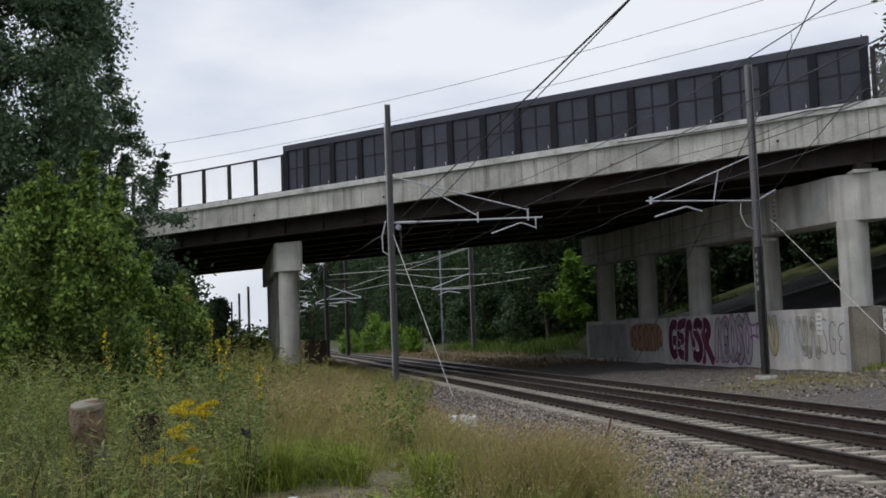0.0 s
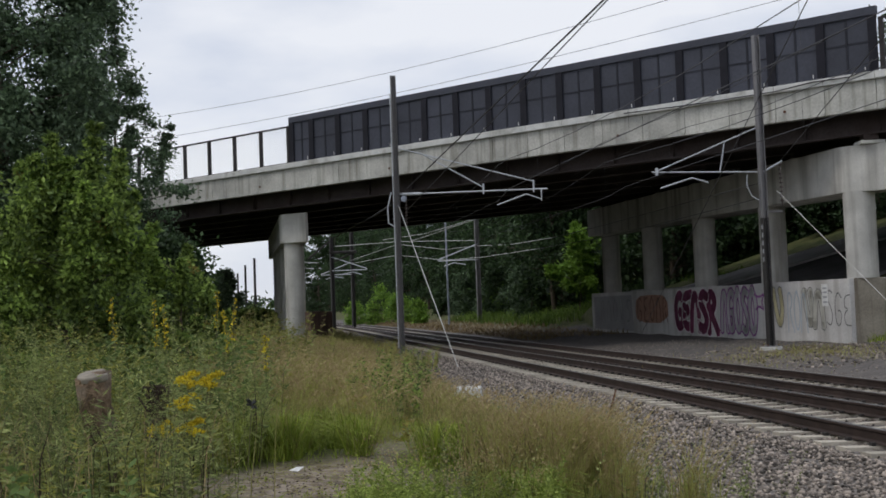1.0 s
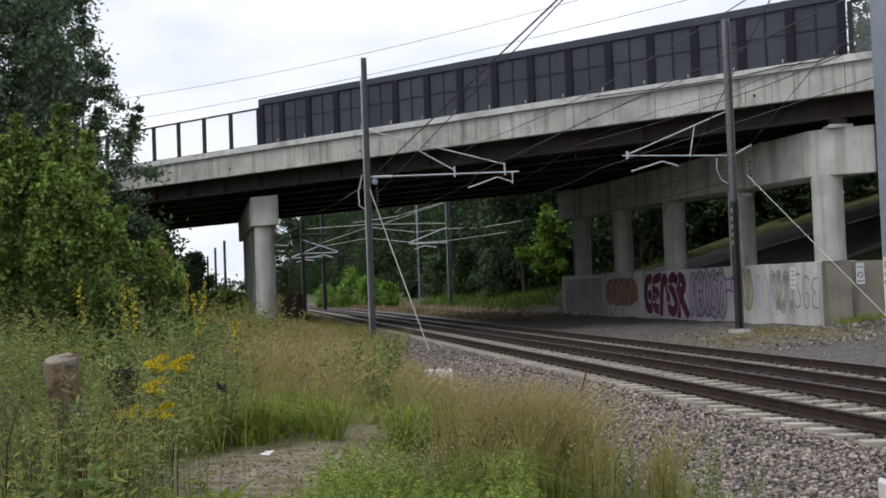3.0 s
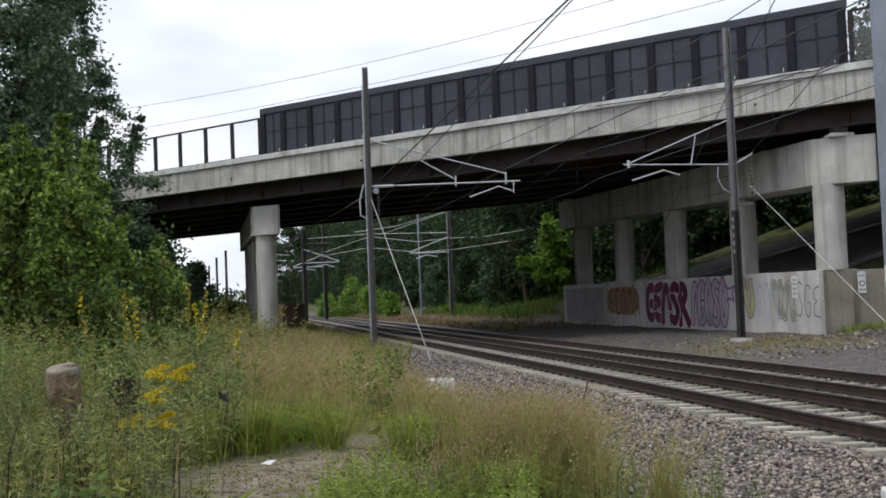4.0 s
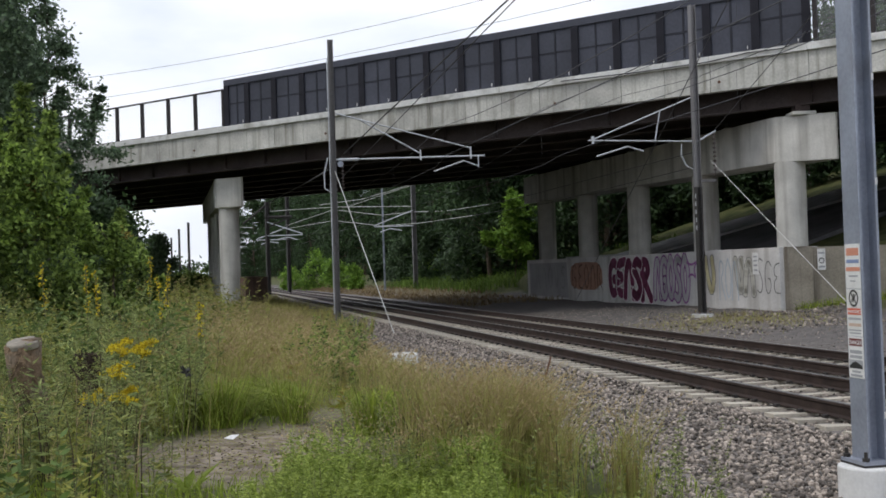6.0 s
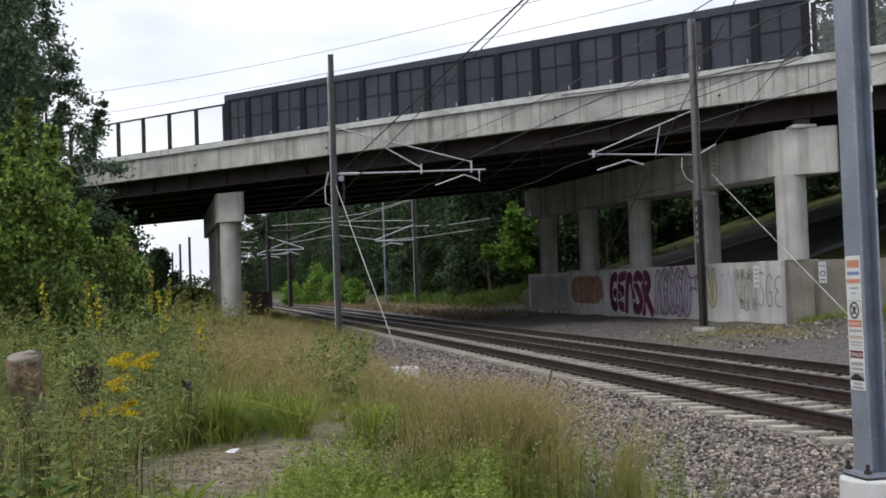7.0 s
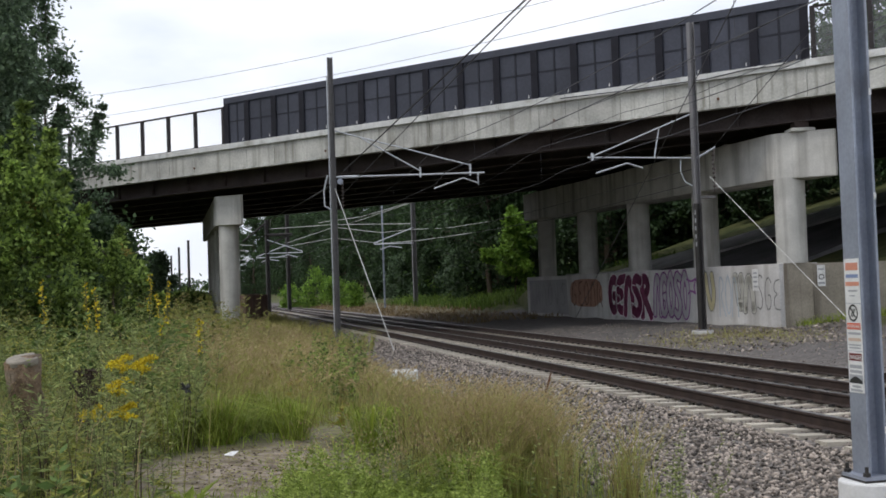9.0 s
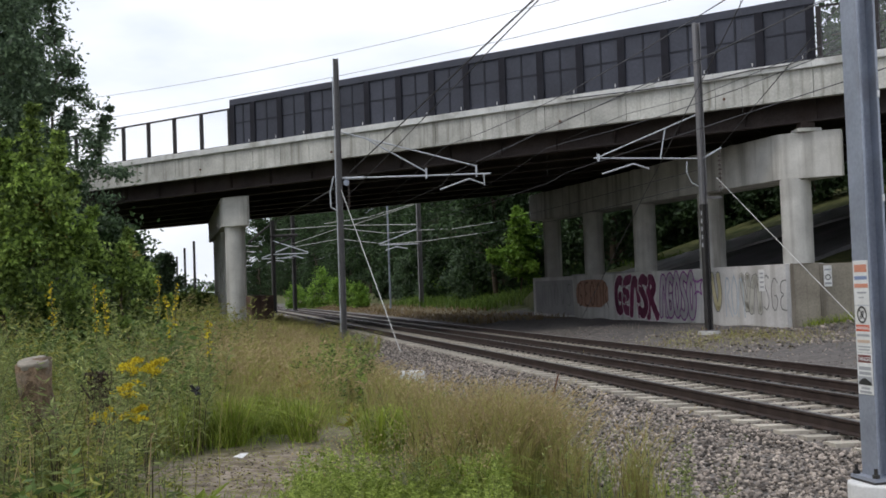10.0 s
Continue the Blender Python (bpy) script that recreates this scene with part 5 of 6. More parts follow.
# dry brown grass along the far side of the tracks
y = rs.uniform(62, 190, 9000)
q = 14.2 + rs.uniform(0, 1, 9000) ** 1.3 * 5.0
stuff("dry_bank_grass", blades(across(q, y), y, rs.uniform(0.08, 0.42, 9000), np.full(9000, 0.05), 0.8, 0.5)[:2], DRY_BANK, "short dry brown grass beside the far track", "grass")
# lit meadow on the far bank
x, y = rs.uniform(-6, 14, 9000), rs.uniform(78, 118, 9000)
ok = (q_of(x, y) > 18.5)
stuff("bank_grass", blades(x[ok], y[ok], rs.uniform(0.4, 1.1, ok.sum()), np.full(ok.sum(), 0.07), 0.5, 0.4)[:2], BANK_GRASS, "green grass on the bank beyond the tracks", "grass")
x, y = rs.uniform(11, 30, 7000), rs.uniform(55, 82, 7000)
ok = ((x - 12.71) * 0.565 + (y - 39.5) * 0.825 > 20.8) & (q_of(x, y) > 22) & (q_of(x, y) < 27)
stuff("bank_grass", blades(x[ok], y[ok], rs.uniform(0.25, 0.6, ok.sum()), np.full(ok.sum(), 0.05), 0.5, 0.4)[:2], BANK_GRASS, "green grass on the road embankment", "grass")


def weeds(name, x, y, h, n_leaf, leaf, mat, label, stem_w=0.006, droop=0.2, low=0.15, slim=0.3):
    """Upright leafy weeds: thin stems with leaves all along them."""
    n = len(x)
    v, f, m, t = blades(x, y, h, np.full(n, stem_w), 0.18, 0.08)
    i = np.repeat(np.arange(n), n_leaf)
    u = rs.uniform(low, 1, len(i))[:, None]
    base = np.stack([x, y, gz(x, y)], 1)[i]
    p = np.where(u < 0.6, base + (m[i] - base) * u / 0.6, m[i] + (t[i] - m[i]) * (u - 0.6) / 0.4)
    a = rs.uniform(0, 6.283, len(i))
    d = unit(np.stack([np.cos(a), np.sin(a), rs.uniform(-droop, 0.9, len(i))], 1))
    size = leaf * rs.uniform(0.5, 1.3, len(i)) * (1.25 - 0.7 * u[:, 0])
    a_, b_ = leaf_quads(p, d, size, size * slim)
    o = thing(name, label, "weeds", kind="stuff")
    part("stems", tri_mesh(name, v, f), STEM, o)
    part("leaves", tri_mesh(name, a_, b_), mat, o)
    return o


# mixed weeds at the near left: grey-green, olive and dark stands in drifts
for sd, mat, n, hi, lf, nl, lab in ((1, WEED, 300, 1.3, 0.12, 52, "grey-green leafy weeds in a dense stand"), (2, WEED_OLIVE, 200, 1.05, 0.11, 46, "olive-green weeds with small leaves"),
                                    (3, WEED_DARK, 120, 0.8, 0.15, 30, "dark green broad-leaved weeds"), (4, GRASS_DRY, 150, 1.05, 0.05, 40, "drying brown weeds")):
    cx, cy = field(20, -6.5, -2.0, 6.4, 13.0, lambda x, y: off_path(x, y) & (x < -2.3 - 0.14 * (y - 9)))
    x, y = clumped(n, cx, cy, 0.32)
    ok = (x < -2.15 - 0.14 * (y - 9)) & off_path(x, y) & ~((np.abs(x / y + 0.288) < 0.03) & (y < 9.55) & (rs.uniform(0, 1, len(x)) < 0.8)) & ~((np.abs(x / y + 0.358) < 0.022) & (y < 10.7) & (rs.uniform(0, 1, len(x)) < 0.52))
    x, y = x[ok], y[ok]
    weeds("mugwort" if sd == 1 else "weed_stand", x, y, rs.uniform(0.35, hi, len(x)), nl, lf, mat, lab, slim=0.18 if sd in (1, 2, 4) else 0.4)
cx, cy = field(12, -5.5, -2.3, 7.8, 11.5, lambda x, y: off_path(x, y) & (x < -2.2 - 0.14 * (y - 9)))
x, y = clumped(130, cx, cy, 0.4)
ok = (x < -2.1 - 0.14 * (y - 9)) & ~((np.abs(x / y + 0.358) < 0.022) & (y < 10.7))
weeds("horseweed", x[ok], y[ok], rs.uniform(0.8, 1.45, ok.sum()), 90, 0.055, WEED, "tall feathery pale green weeds", stem_w=0.007, slim=0.15, low=0.2)
for mat, n, lf, lab in ((WEED, 180, 0.15, "tall grey-green weeds below the bushes"), (WEED_OLIVE, 240, 0.13, "tall olive weeds below the bushes"), (WEED_DARK, 160, 0.19, "tall dark green weeds below the bushes")):
    cx, cy = field(26, -13, -3.4, 13, 30, lambda x, y: q_of(x, y) < 0.4)
    x, y = clumped(n, cx, cy, 0.55)
    weeds("roadside_weeds", x, y, rs.uniform(0.6, 1.5, len(x)), 42, lf, mat, lab, stem_w=0.01)
x, y = field(300, -16, -2.5, 28, 56, lambda x, y: q_of(x, y) < 2.0)
weeds("roadside_weeds", x, y, rs.uniform(0.7, 1.8, len(x)), 30, 0.22, GRASS_DRY, "tall tawny weeds in front of the pier", stem_w=0.02)
x, y = field(200, -16, -3.5, 26, 56, lambda x, y: q_of(x, y) < 1.0)
weeds("roadside_weeds", x, y, rs.uniform(0.7, 1.8, len(x)), 30, 0.24, WEED_OLIVE, "tall olive weeds in front of the pier", stem_w=0.02)
# tall pale weeds between the stump and the bushes
for mat, n, lf, nl, lab in ((WEED, 190, 0.10, 75, "tall grey-green weeds before the bushes"), (WEED_OLIVE, 120, 0.09, 65, "tall olive weeds before the bushes")):
    cx, cy = field(30, -7.2, -2.9, 11.0, 17.5, lambda x, y: (x / y < -0.215) & (x / y > -0.46))
    x, y = clumped(n, cx, cy, 0.3)
    weeds("weed_stand", x, y, rs.uniform(0.9, 1.75, len(x)), nl, lf, mat, lab, slim=0.2)
# dead brown stems between the near weeds
x, y = field(330, -5.2, -2.2, 7.8, 12.5, lambda x, y: off_path(x, y) & (x < -2.15 - 0.14 * (y - 9)))
stuff("dead_stems", blades(x, y, rs.uniform(0.4, 1.05, len(x)), rs.uniform(0.008, 0.014, len(x)), 0.22, 0.08)[:2], DEAD_STEM, "dark dead stems between green weeds", "weeds")
x, y = field(200, -5.2, -2.2, 7.8, 12.5, lambda x, y: off_path(x, y) & (x < -2.15 - 0.14 * (y - 9)))
stuff("straw_stems", blades(x, y, rs.uniform(0.4, 1.2, len(x)), rs.uniform(0.007, 0.011, len(x)), 0.5, 0.2)[:2], SEED, "bleached stems between green weeds", "weeds")
# small-leaved bright green plants in front
x, y = field(720, -1.75, 0.35, 6.6, 9.7, lambda x, y: (x - y * 0.03 + 0.55) ** 2 < 1.0)
weeds("fleabane", x, y, rs.uniform(0.2, 0.56, len(x)) * (0.8 + 0.3 * np.sin(x * 5)), 60, 0.055, FLEABANE, "bright yellow-green small-leaved weeds with pale buds", stem_w=0.005, low=0.3)
x, y = field(260, -1.5, 0.3, 8.2, 9.8, lambda x, y: (x - y * 0.03 + 0.55) ** 2 < 1.0)
h = rs.uniform(0.3, 0.62, len(x))
p = np.stack([x, y, gz(x, y) + h], 1)
p = np.repeat(p, 5, 0) + rs.normal(0, 0.035, (len(p) * 5, 3))
stuff("weed_buds", leaf_quads(p, unit(rs.normal(0, 1, p.shape)), 0.016, 0.014), SEED, "pale buds on small weeds", "weeds")
x, y = field(160, -1.0, 2.6, 8.3, 12.0, lambda x, y: q_of(x, y) > 1.3)
weeds("ragweed", x, y, rs.uniform(0.3, 0.8, len(x)), 40, 0.05, WEED, "small green weeds among tall grass", stem_w=0.005)
# brushy plant on the verge
x, y = field(70, -2.3, -1.3, 16, 20)
weeds("verge_weeds", x, y, rs.uniform(0.7, 1.25, len(x)), 50, 0.10, LEAF_BUSH, "yellow-green leafy weeds on the verge")
x, y = np.array([-2.05, -1.2, -2.5]), np.array([15.5, 13.4, 17])
weeds("pokeweed", x, y, np.array([0.55, 0.4, 0.6]), 26, 0.22, LEAF_YELLOW, "yellowing broad-leaved weed", stem_w=0.012)


def goldenrod(x, y, h, lean, lab):
    """Goldenrod: a leafy stem under an arching yellow plume."""
    r2 = np.random.RandomState(int(abs(x * 100)))
    z = float(gz(x, y))
    g = thing("goldenrod", lab, "flower", group="goldenrods", at=pose(x, y, z))
    pts = [Vector((lean * 0.3 * k * k, 0.02 * k, h * k)) for k in np.linspace(0, 1, 7)]
    part("stem", Geo().path(pts, 0.0055, n=5), STEM, g)
    i = r2.randint(0, 6, 70)
    u = r2.uniform(0, 1, (70, 1))
    arr = np.array([tuple(q) for q in pts])
    p = arr[i] * (1 - u) + arr[i + 1] * u
    a = r2.uniform(0, 6.283, 70)
    d = unit(np.stack([np.cos(a), np.sin(a), r2.uniform(-0.2, 0.6, 70)], 1))
    part("leaves", tri_mesh("leaves", *leaf_quads(p, d, r2.uniform(0.06, 0.13, 70), 0.02, r2)), WEED, g)
    fl = []
    top = arr[-1]
    for k in range(9):
        a = 6.283 * k / 9 + r2.uniform(-0.3, 0.3)
        L = r2.uniform(0.07, 0.15)
        uu = np.linspace(0, 1, 60)
        c = top + np.stack([np.cos(a) * L * uu, np.sin(a) * L * uu, 0.02 + 0.05 * np.sin(uu * 2.6) - 0.03 * k / 9 + 0 * uu], 1) - np.array([0, 0, 0.008 * k])
        c = c + r2.normal(0, 0.008, c.shape)
        fl.append(leaf_quads(c, unit(r2.normal(0, 1, c.shape) + (0, 0, 0.5)), 0.024, 0.018, r2))
    part("plume", tri_mesh("plume", *merge(fl)), GOLD, g, "arching yellow plume")["kind"] = "stuff"
    return g


for x, y, h, l in ((-2.88, 9.5, 0.62, -0.1), (-2.7, 9.55, 0.62, 0.1), (-2.76, 9.6, 0.82, 0.05), (-2.78, 9.75, 1.0, 0.1), (-2.66, 9.8, 0.98, 0.25)):
    goldenrod(x, y, h, l, "goldenrod in yellow flower among green weeds")


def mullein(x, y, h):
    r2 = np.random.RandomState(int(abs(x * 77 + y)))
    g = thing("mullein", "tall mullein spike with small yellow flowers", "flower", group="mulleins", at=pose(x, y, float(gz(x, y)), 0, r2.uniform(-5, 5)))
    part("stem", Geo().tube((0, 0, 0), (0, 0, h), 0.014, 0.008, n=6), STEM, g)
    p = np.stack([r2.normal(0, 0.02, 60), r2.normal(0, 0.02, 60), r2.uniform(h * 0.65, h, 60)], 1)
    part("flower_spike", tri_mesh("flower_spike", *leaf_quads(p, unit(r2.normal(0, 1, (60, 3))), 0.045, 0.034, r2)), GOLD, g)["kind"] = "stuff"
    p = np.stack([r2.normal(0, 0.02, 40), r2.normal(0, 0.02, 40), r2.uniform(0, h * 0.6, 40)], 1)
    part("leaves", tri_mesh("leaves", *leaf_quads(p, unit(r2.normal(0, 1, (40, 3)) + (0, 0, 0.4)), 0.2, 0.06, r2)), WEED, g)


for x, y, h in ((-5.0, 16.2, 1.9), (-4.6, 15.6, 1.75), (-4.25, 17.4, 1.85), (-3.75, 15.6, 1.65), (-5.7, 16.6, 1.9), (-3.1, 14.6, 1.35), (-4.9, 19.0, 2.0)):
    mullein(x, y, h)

# low weeds round the stump
for mat, n, lab in ((WEED, 55, "grey-green weeds round a rotten stump"), (WEED_OLIVE, 40, "olive weeds round a rotten stump")):
    x, y = rs.uniform(-4.2, -3.0, n), rs.uniform(9.2, 10.25, n)
    weeds("stump_weeds", x, y, rs.uniform(0.4, 0.8, n), 60, 0.08, mat, lab, slim=0.2)
x, y = rs.uniform(-3.95, -3.0, 70), rs.uniform(9.0, 10.1, 70)
weeds("stump_weeds", x, y, rs.uniform(0.45, 0.82, 70), 55, 0.075, WEED, "grey-green weeds before a rotten stump", slim=0.2)
# rotten stump, slab, dry stalks, scraps
r3 = np.random.RandomState(4)
bm = bmesh.new()
bmesh.ops.create_cone(bm, cap_ends=True, segments=18, radius1=0.155, radius2=0.13, depth=1.05)
bmesh.ops.subdivide_edges(bm, edges=bm.edges, cuts=3, use_grid_fill=True)
for vtx in bm.verts:
    k = noise.noise(vtx.co * 5.0) * 0.09 + noise.noise(vtx.co * 16) * 0.05
    vtx.co += Vector((vtx.co.x, vtx.co.y, 0)).normalized() * k + Vector((0, 0, noise.noise(vtx.co * 9) * 0.06 if vtx.co.z > 0.4 else 0))
me = bpy.data.meshes.new("tree_stump")
bm.to_mesh(me)
bm.free()
me.materials.append(SANDSTONE)
st = tagged(new("tree_stump", me), "rotten brown stump half hidden in weeds", "stump")
st.matrix_basis = pose(-3.85, 10.6, 0.82, 5, -5, 30)
st.data.polygons.foreach_set("use_smooth", [True] * len(me.polygons))
cap = Geo().prism(blob([(-0.15, -0.10), (0.02, -0.16), (0.14, -0.12), (0.11, 0.02), (0.16, 0.11), (-0.11, 0.15)], 1), 0.0, 0.07)
part("broken_top", cap, OLD_CONCRETE, st, "pale crumbling top", bevel=0.02).matrix_basis = pose(0, 0, 0.47, 6, -5, 0)
# a dead dark brown plant behind the goldenrods
dd = thing("dead_dock", "dead dark brown dock plant with clustered seeds", "plant", at=pose(-3.06, 9.9, 0.3))
rd = np.random.RandomState(44)
stalks = Geo()
for i in range(7):
    stalks.path([(rd.normal(0, 0.03), rd.normal(0, 0.03), -0.1), (rd.normal(0, 0.05), 0.0, 0.5), (rd.normal(0, 0.09), rd.normal(0, 0.05), rd.uniform(0.75, 0.98))], 0.009, n=5)
part("stalks", stalks, DEAD_STEM, dd)
pts_ = np.stack([rd.normal(0, 0.045, 700), rd.normal(0, 0.045, 700), 0.95 - 0.62 * rd.uniform(0, 1, 700) ** 1.4], 1)
part("seed_head", tri_mesh("seed_head", *leaf_quads(pts_, unit(rd.normal(0, 1, pts_.shape)), 0.035, 0.022, rd)), DEAD_STEM, dd)["kind"] = "stuff"
blk = thing("concrete_block", "pale broken concrete block in the weeds", "concrete block")
part("block", Geo().box((-3.75, 8.2, 0.15), (-3.3, 8.6, 0.42), taper=0.03), CURB_CONCRETE, blk, bevel=0.03)
for x, y, h, lx in ((-2.5, 8.35, 0.55, 0.5), (-2.05, 8.9, 0.62, 0.05), (-2.0, 9.6, 0.85, 0.04), (-1.35, 8.5, 0.35, 0.12), (-1.55, 8.7, 0.3, 0.1)):
    z = float(gz(x, y))
    s_ = thing("dry_stalk", "thin bleached dead grass stalk", "stalk", group="dry stalks")
    part("stalk", Geo().path([(x, y, z), (x + lx * 0.45, y, z + h * 0.55), (x + lx, y + 0.05, z + h)], 0.004, n=5), GRASS_DRY, s_)
tz = thing("teasel", "dark dried seed head on a thin stalk", "plant")
zz = float(gz(-2.6, 11.5))
part("stalk", Geo().tube((-2.66, 11.5, zz), (-2.6, 11.5, 0.95), 0.005, n=5), STEM, tz)
dk = Geo()
for i in range(14):
    a = i * 2.4
    dk.tube((-2.6, 11.5, 0.94), (-2.6 + 0.05 * math.cos(a), 11.5 + 0.05 * math.sin(a), 0.9 + 0.12 * ((i * 7) % 10) / 10), 0.018, 0.008, n=5)
part("seed_head", dk, SIGN_BLACK, tz)
scrap = thing("paper_scrap", "crumpled white scrap on bare dirt", "litter")
part("scrap", Geo().add([(-2.2, 11.25, 0.31), (-2.1, 11.22, 0.30), (-2.06, 11.35, 0.33), (-2.17, 11.38, 0.30), (-2.13, 11.29, 0.335), (-2.13, 11.3, 0.28)],
                        [(0, 1, 4), (1, 2, 4), (2, 3, 4), (3, 0, 4), (1, 0, 5), (2, 1, 5), (3, 2, 5), (0, 3, 5)]), WHITE, scrap)


ros = thing("mullein_rosette", "pale green rosette of broad leaves on dirt", "plant")
zr = float(gz(-2.0, 8.8))
for i in range(11):
    a = i * 2.4
    L = 0.16 + 0.05 * (i % 3)
    up = 0.25 + 0.09 * i
    dx, dy = math.cos(a), math.sin(a)
    w = 0.035
    part("leaf", Geo().add([(-2.0, 8.8, zr), (-2.0 + dx * L * 0.5 - dy * w, 8.8 + dy * L * 0.5 + dx * w, zr + L * up * 0.6), (-2.0 + dx * L, 8.8 + dy * L, zr + L * up * 0.9), (-2.0 + dx * L * 0.5 + dy * w, 8.8 + dy * L * 0.5 - dx * w, zr + L * up * 0.6)],
                           [(0, 1, 2), (0, 2, 3)]), FLEABANE, ros)

# pebbles and straw on the bare dirt, rubble below the wall
x, y = rs.normal(-1.9, 0.75, 600), rs.normal(10.7, 1.1, 600)
stones("dirt_pebbles", x, y, rs.uniform(0.004, 0.015, 600), "small pebbles on bare dirt")
x, y = rs.normal(-1.9, 0.8, 900), rs.normal(10.8, 1.2, 900)
stuff("straw_litter", blades(x, y, rs.uniform(0.01, 0.05, 900), np.full(900, 0.006), 3.0, 2.6)[:2], GRASS_DRY, "dead straw lying on bare dirt", "litter")
x, y = rs.normal(9.0, 1.6, 1600), rs.normal(36.5, 2.2, 1600)
stuff("dead_weeds", blades(x, y, rs.uniform(0.05, 0.3, 1600), np.full(1600, 0.014), 1.2, 0.8)[:2], GRASS_DRY, "dead brown weeds round the mast foot", "weeds")
x, y = rs.uniform(12.2, 18, 900), rs.normal(40.2, 0.4, 900)
stuff("wall_grass", blades(x, y, rs.uniform(0.1, 0.45, 900), np.full(900, 0.02), 0.6, 0.4)[:2], GRASS_GREEN, "green grass at the foot of the wing wall", "grass")


# rubble and larger stones on the bank below the wall
x, y = across(rs.uniform(14.6, 20.0, 1500), rs.uniform(31, 41, 1500)), rs.uniform(31, 41, 1500)
stones("bank_rubble", x, y, 0.02 + 0.06 * rs.uniform(0, 1, 1500) ** 3, "grey rubble stones on the bank below the wall")
x, y = rs.normal(11.6, 1.3, 150), rs.normal(38.9, 0.6, 150)
stones("wall_rubble", x, y, 0.03 + 0.10 * rs.uniform(0, 1, 150) ** 2, "pale rubble heaped at the wall's corner")


# ---- trees and bushes ----
def crown_leaves(clumps, leaves, leaf, rs_, flat=0.6, jitter=1.0):
    """Leaves in clumps: clumps is (x, y, z, r) rows."""
    c = np.asarray(clumps)
    i = np.repeat(np.arange(len(c)), leaves)
    o = rs_.normal(0, 1, (len(i), 3)) * np.array([1, 1, flat])
    o = o / (np.linalg.norm(o, axis=1)[:, None]) * np.minimum(1.3, np.abs(rs_.normal(0, 0.62, (len(i), 1))) + 0.1)
    p = c[i, :3] + o * c[i, 3:4]
    d = unit(rs_.normal(0, 1, p.shape) + o * 0.8 + (0, 0, -0.15))
    s = leaf * rs_.uniform(0.6, 1.3, len(i))
    return leaf_quads(p, d, s, s * 0.52, rs_)


def tree(name, at, height, radius, z_low, n_clump, leaves, leaf, mat, label, seed, trunk_r=0.16, clump_r=0.28, lean=(0, 0), group="", top_narrow=0.5, category="tree", extra=None, parts_label="", shoots=0):
    """Trunk, limbs that carry the clumps, and a crown of separate leaves."""
    rs_ = np.random.RandomState(seed)
    t = thing(name, label, category, group=group, at=at)
    clumps = []
    tries = 0
    while len(clumps) < n_clump and tries < 20000:
        tries += 1
        u = rs_.uniform(0, 1)
        z = z_low + (height - z_low) * u
        rr = radius * (math.sin(math.pi * min(0.98, 0.18 + 0.72 * u)) ** 0.7) * (1 - top_narrow * u * u)
        a = rs_.uniform(0, 6.283)
        lob = 0.72 + 0.28 * math.sin(3 * a + seed) * math.cos(2.2 * z / max(1, radius) + seed) + rs_.uniform(-0.08, 0.08)
        rad = rr * lob * math.sqrt(rs_.uniform(0.12, 1))
        clumps.append((rad * math.cos(a) + lean[0] * u, rad * math.sin(a) + lean[1] * u, z, radius * clump_r * rs_.uniform(0.55, 1.15)))
    for _ in range(shoots):
        c = clumps[rs_.randint(0, n_clump)]
        v = Vector((c[0] - lean[0] * 0.5, c[1] - lean[1] * 0.5, (c[2] - (height + z_low) * 0.42) * 1.3 + 0.35 * radius)).normalized()
        for q in range(1, 6):
            clumps.append((c[0] + v.x * q * 0.085 * radius, c[1] + v.y * q * 0.085 * radius, c[2] + v.z * q * 0.11 * radius, radius * clump_r * (0.62 - 0.09 * q)))
    tr = Geo()
    k = 7
    spine = [Vector((lean[0] * (i / k) + 0.12 * radius * math.sin(i * 1.7 + seed) * (i > 0) * 0.4, lean[1] * (i / k), -0.3 if i == 0 else height * 0.9 * i / k)) for i in range(k + 1)]
    for i in range(k):
        tr.tube(spine[i], spine[i + 1], trunk_r * (1 - 0.85 * i / k), trunk_r * (1 - 0.85 * (i + 1) / k), n=9)
    part("trunk", tr, BARK, t)
    many = group.startswith("woods") or group.startswith("shrubs")
    lb = Geo()
    for c in clumps[::max(1, len(clumps) // 46)]:
        zi = min(max(c[2] - 0.35 * math.hypot(c[0], c[1]), height * 0.08), height * 0.88)
        f = zi / (height * 0.9) * k
        i = min(k - 1, int(f))
        b = spine[i].lerp(spine[i + 1], f - i)
        e = Vector(c[:3])
        mid = b.lerp(e, 0.5) + Vector((0, 0, 0.08 * radius))
        one = lb if many else Geo()
        one.path([b, mid, e], trunk_r * 0.13, n=5)
        if not many:
            part("limb", one, BARK, t)
    if many:
        part("branchwork", lb, BARK, t)["kind"] = "stuff"
    part("crown", tri_mesh("crown", *crown_leaves(clumps, leaves, leaf, rs_)), mat, t, parts_label)
    if extra:
        sel = [clumps[i] for i in rs_.choice(len(clumps), extra[0], replace=False)]
        sel = [(c[0] * 1.05, c[1] * 1.05, c[2] + 0.1, c[3] * 0.6) for c in sel]
        part("turned_leaves", tri_mesh("turned_leaves", *crown_leaves(sel, extra[1], leaf, rs_)), extra[2], t, "yellowed leaf clusters")
    return t


def on_ground(x, y, turn=0.0):
    return pose(x, y, float(gz(x, y)), 0, 0, turn)


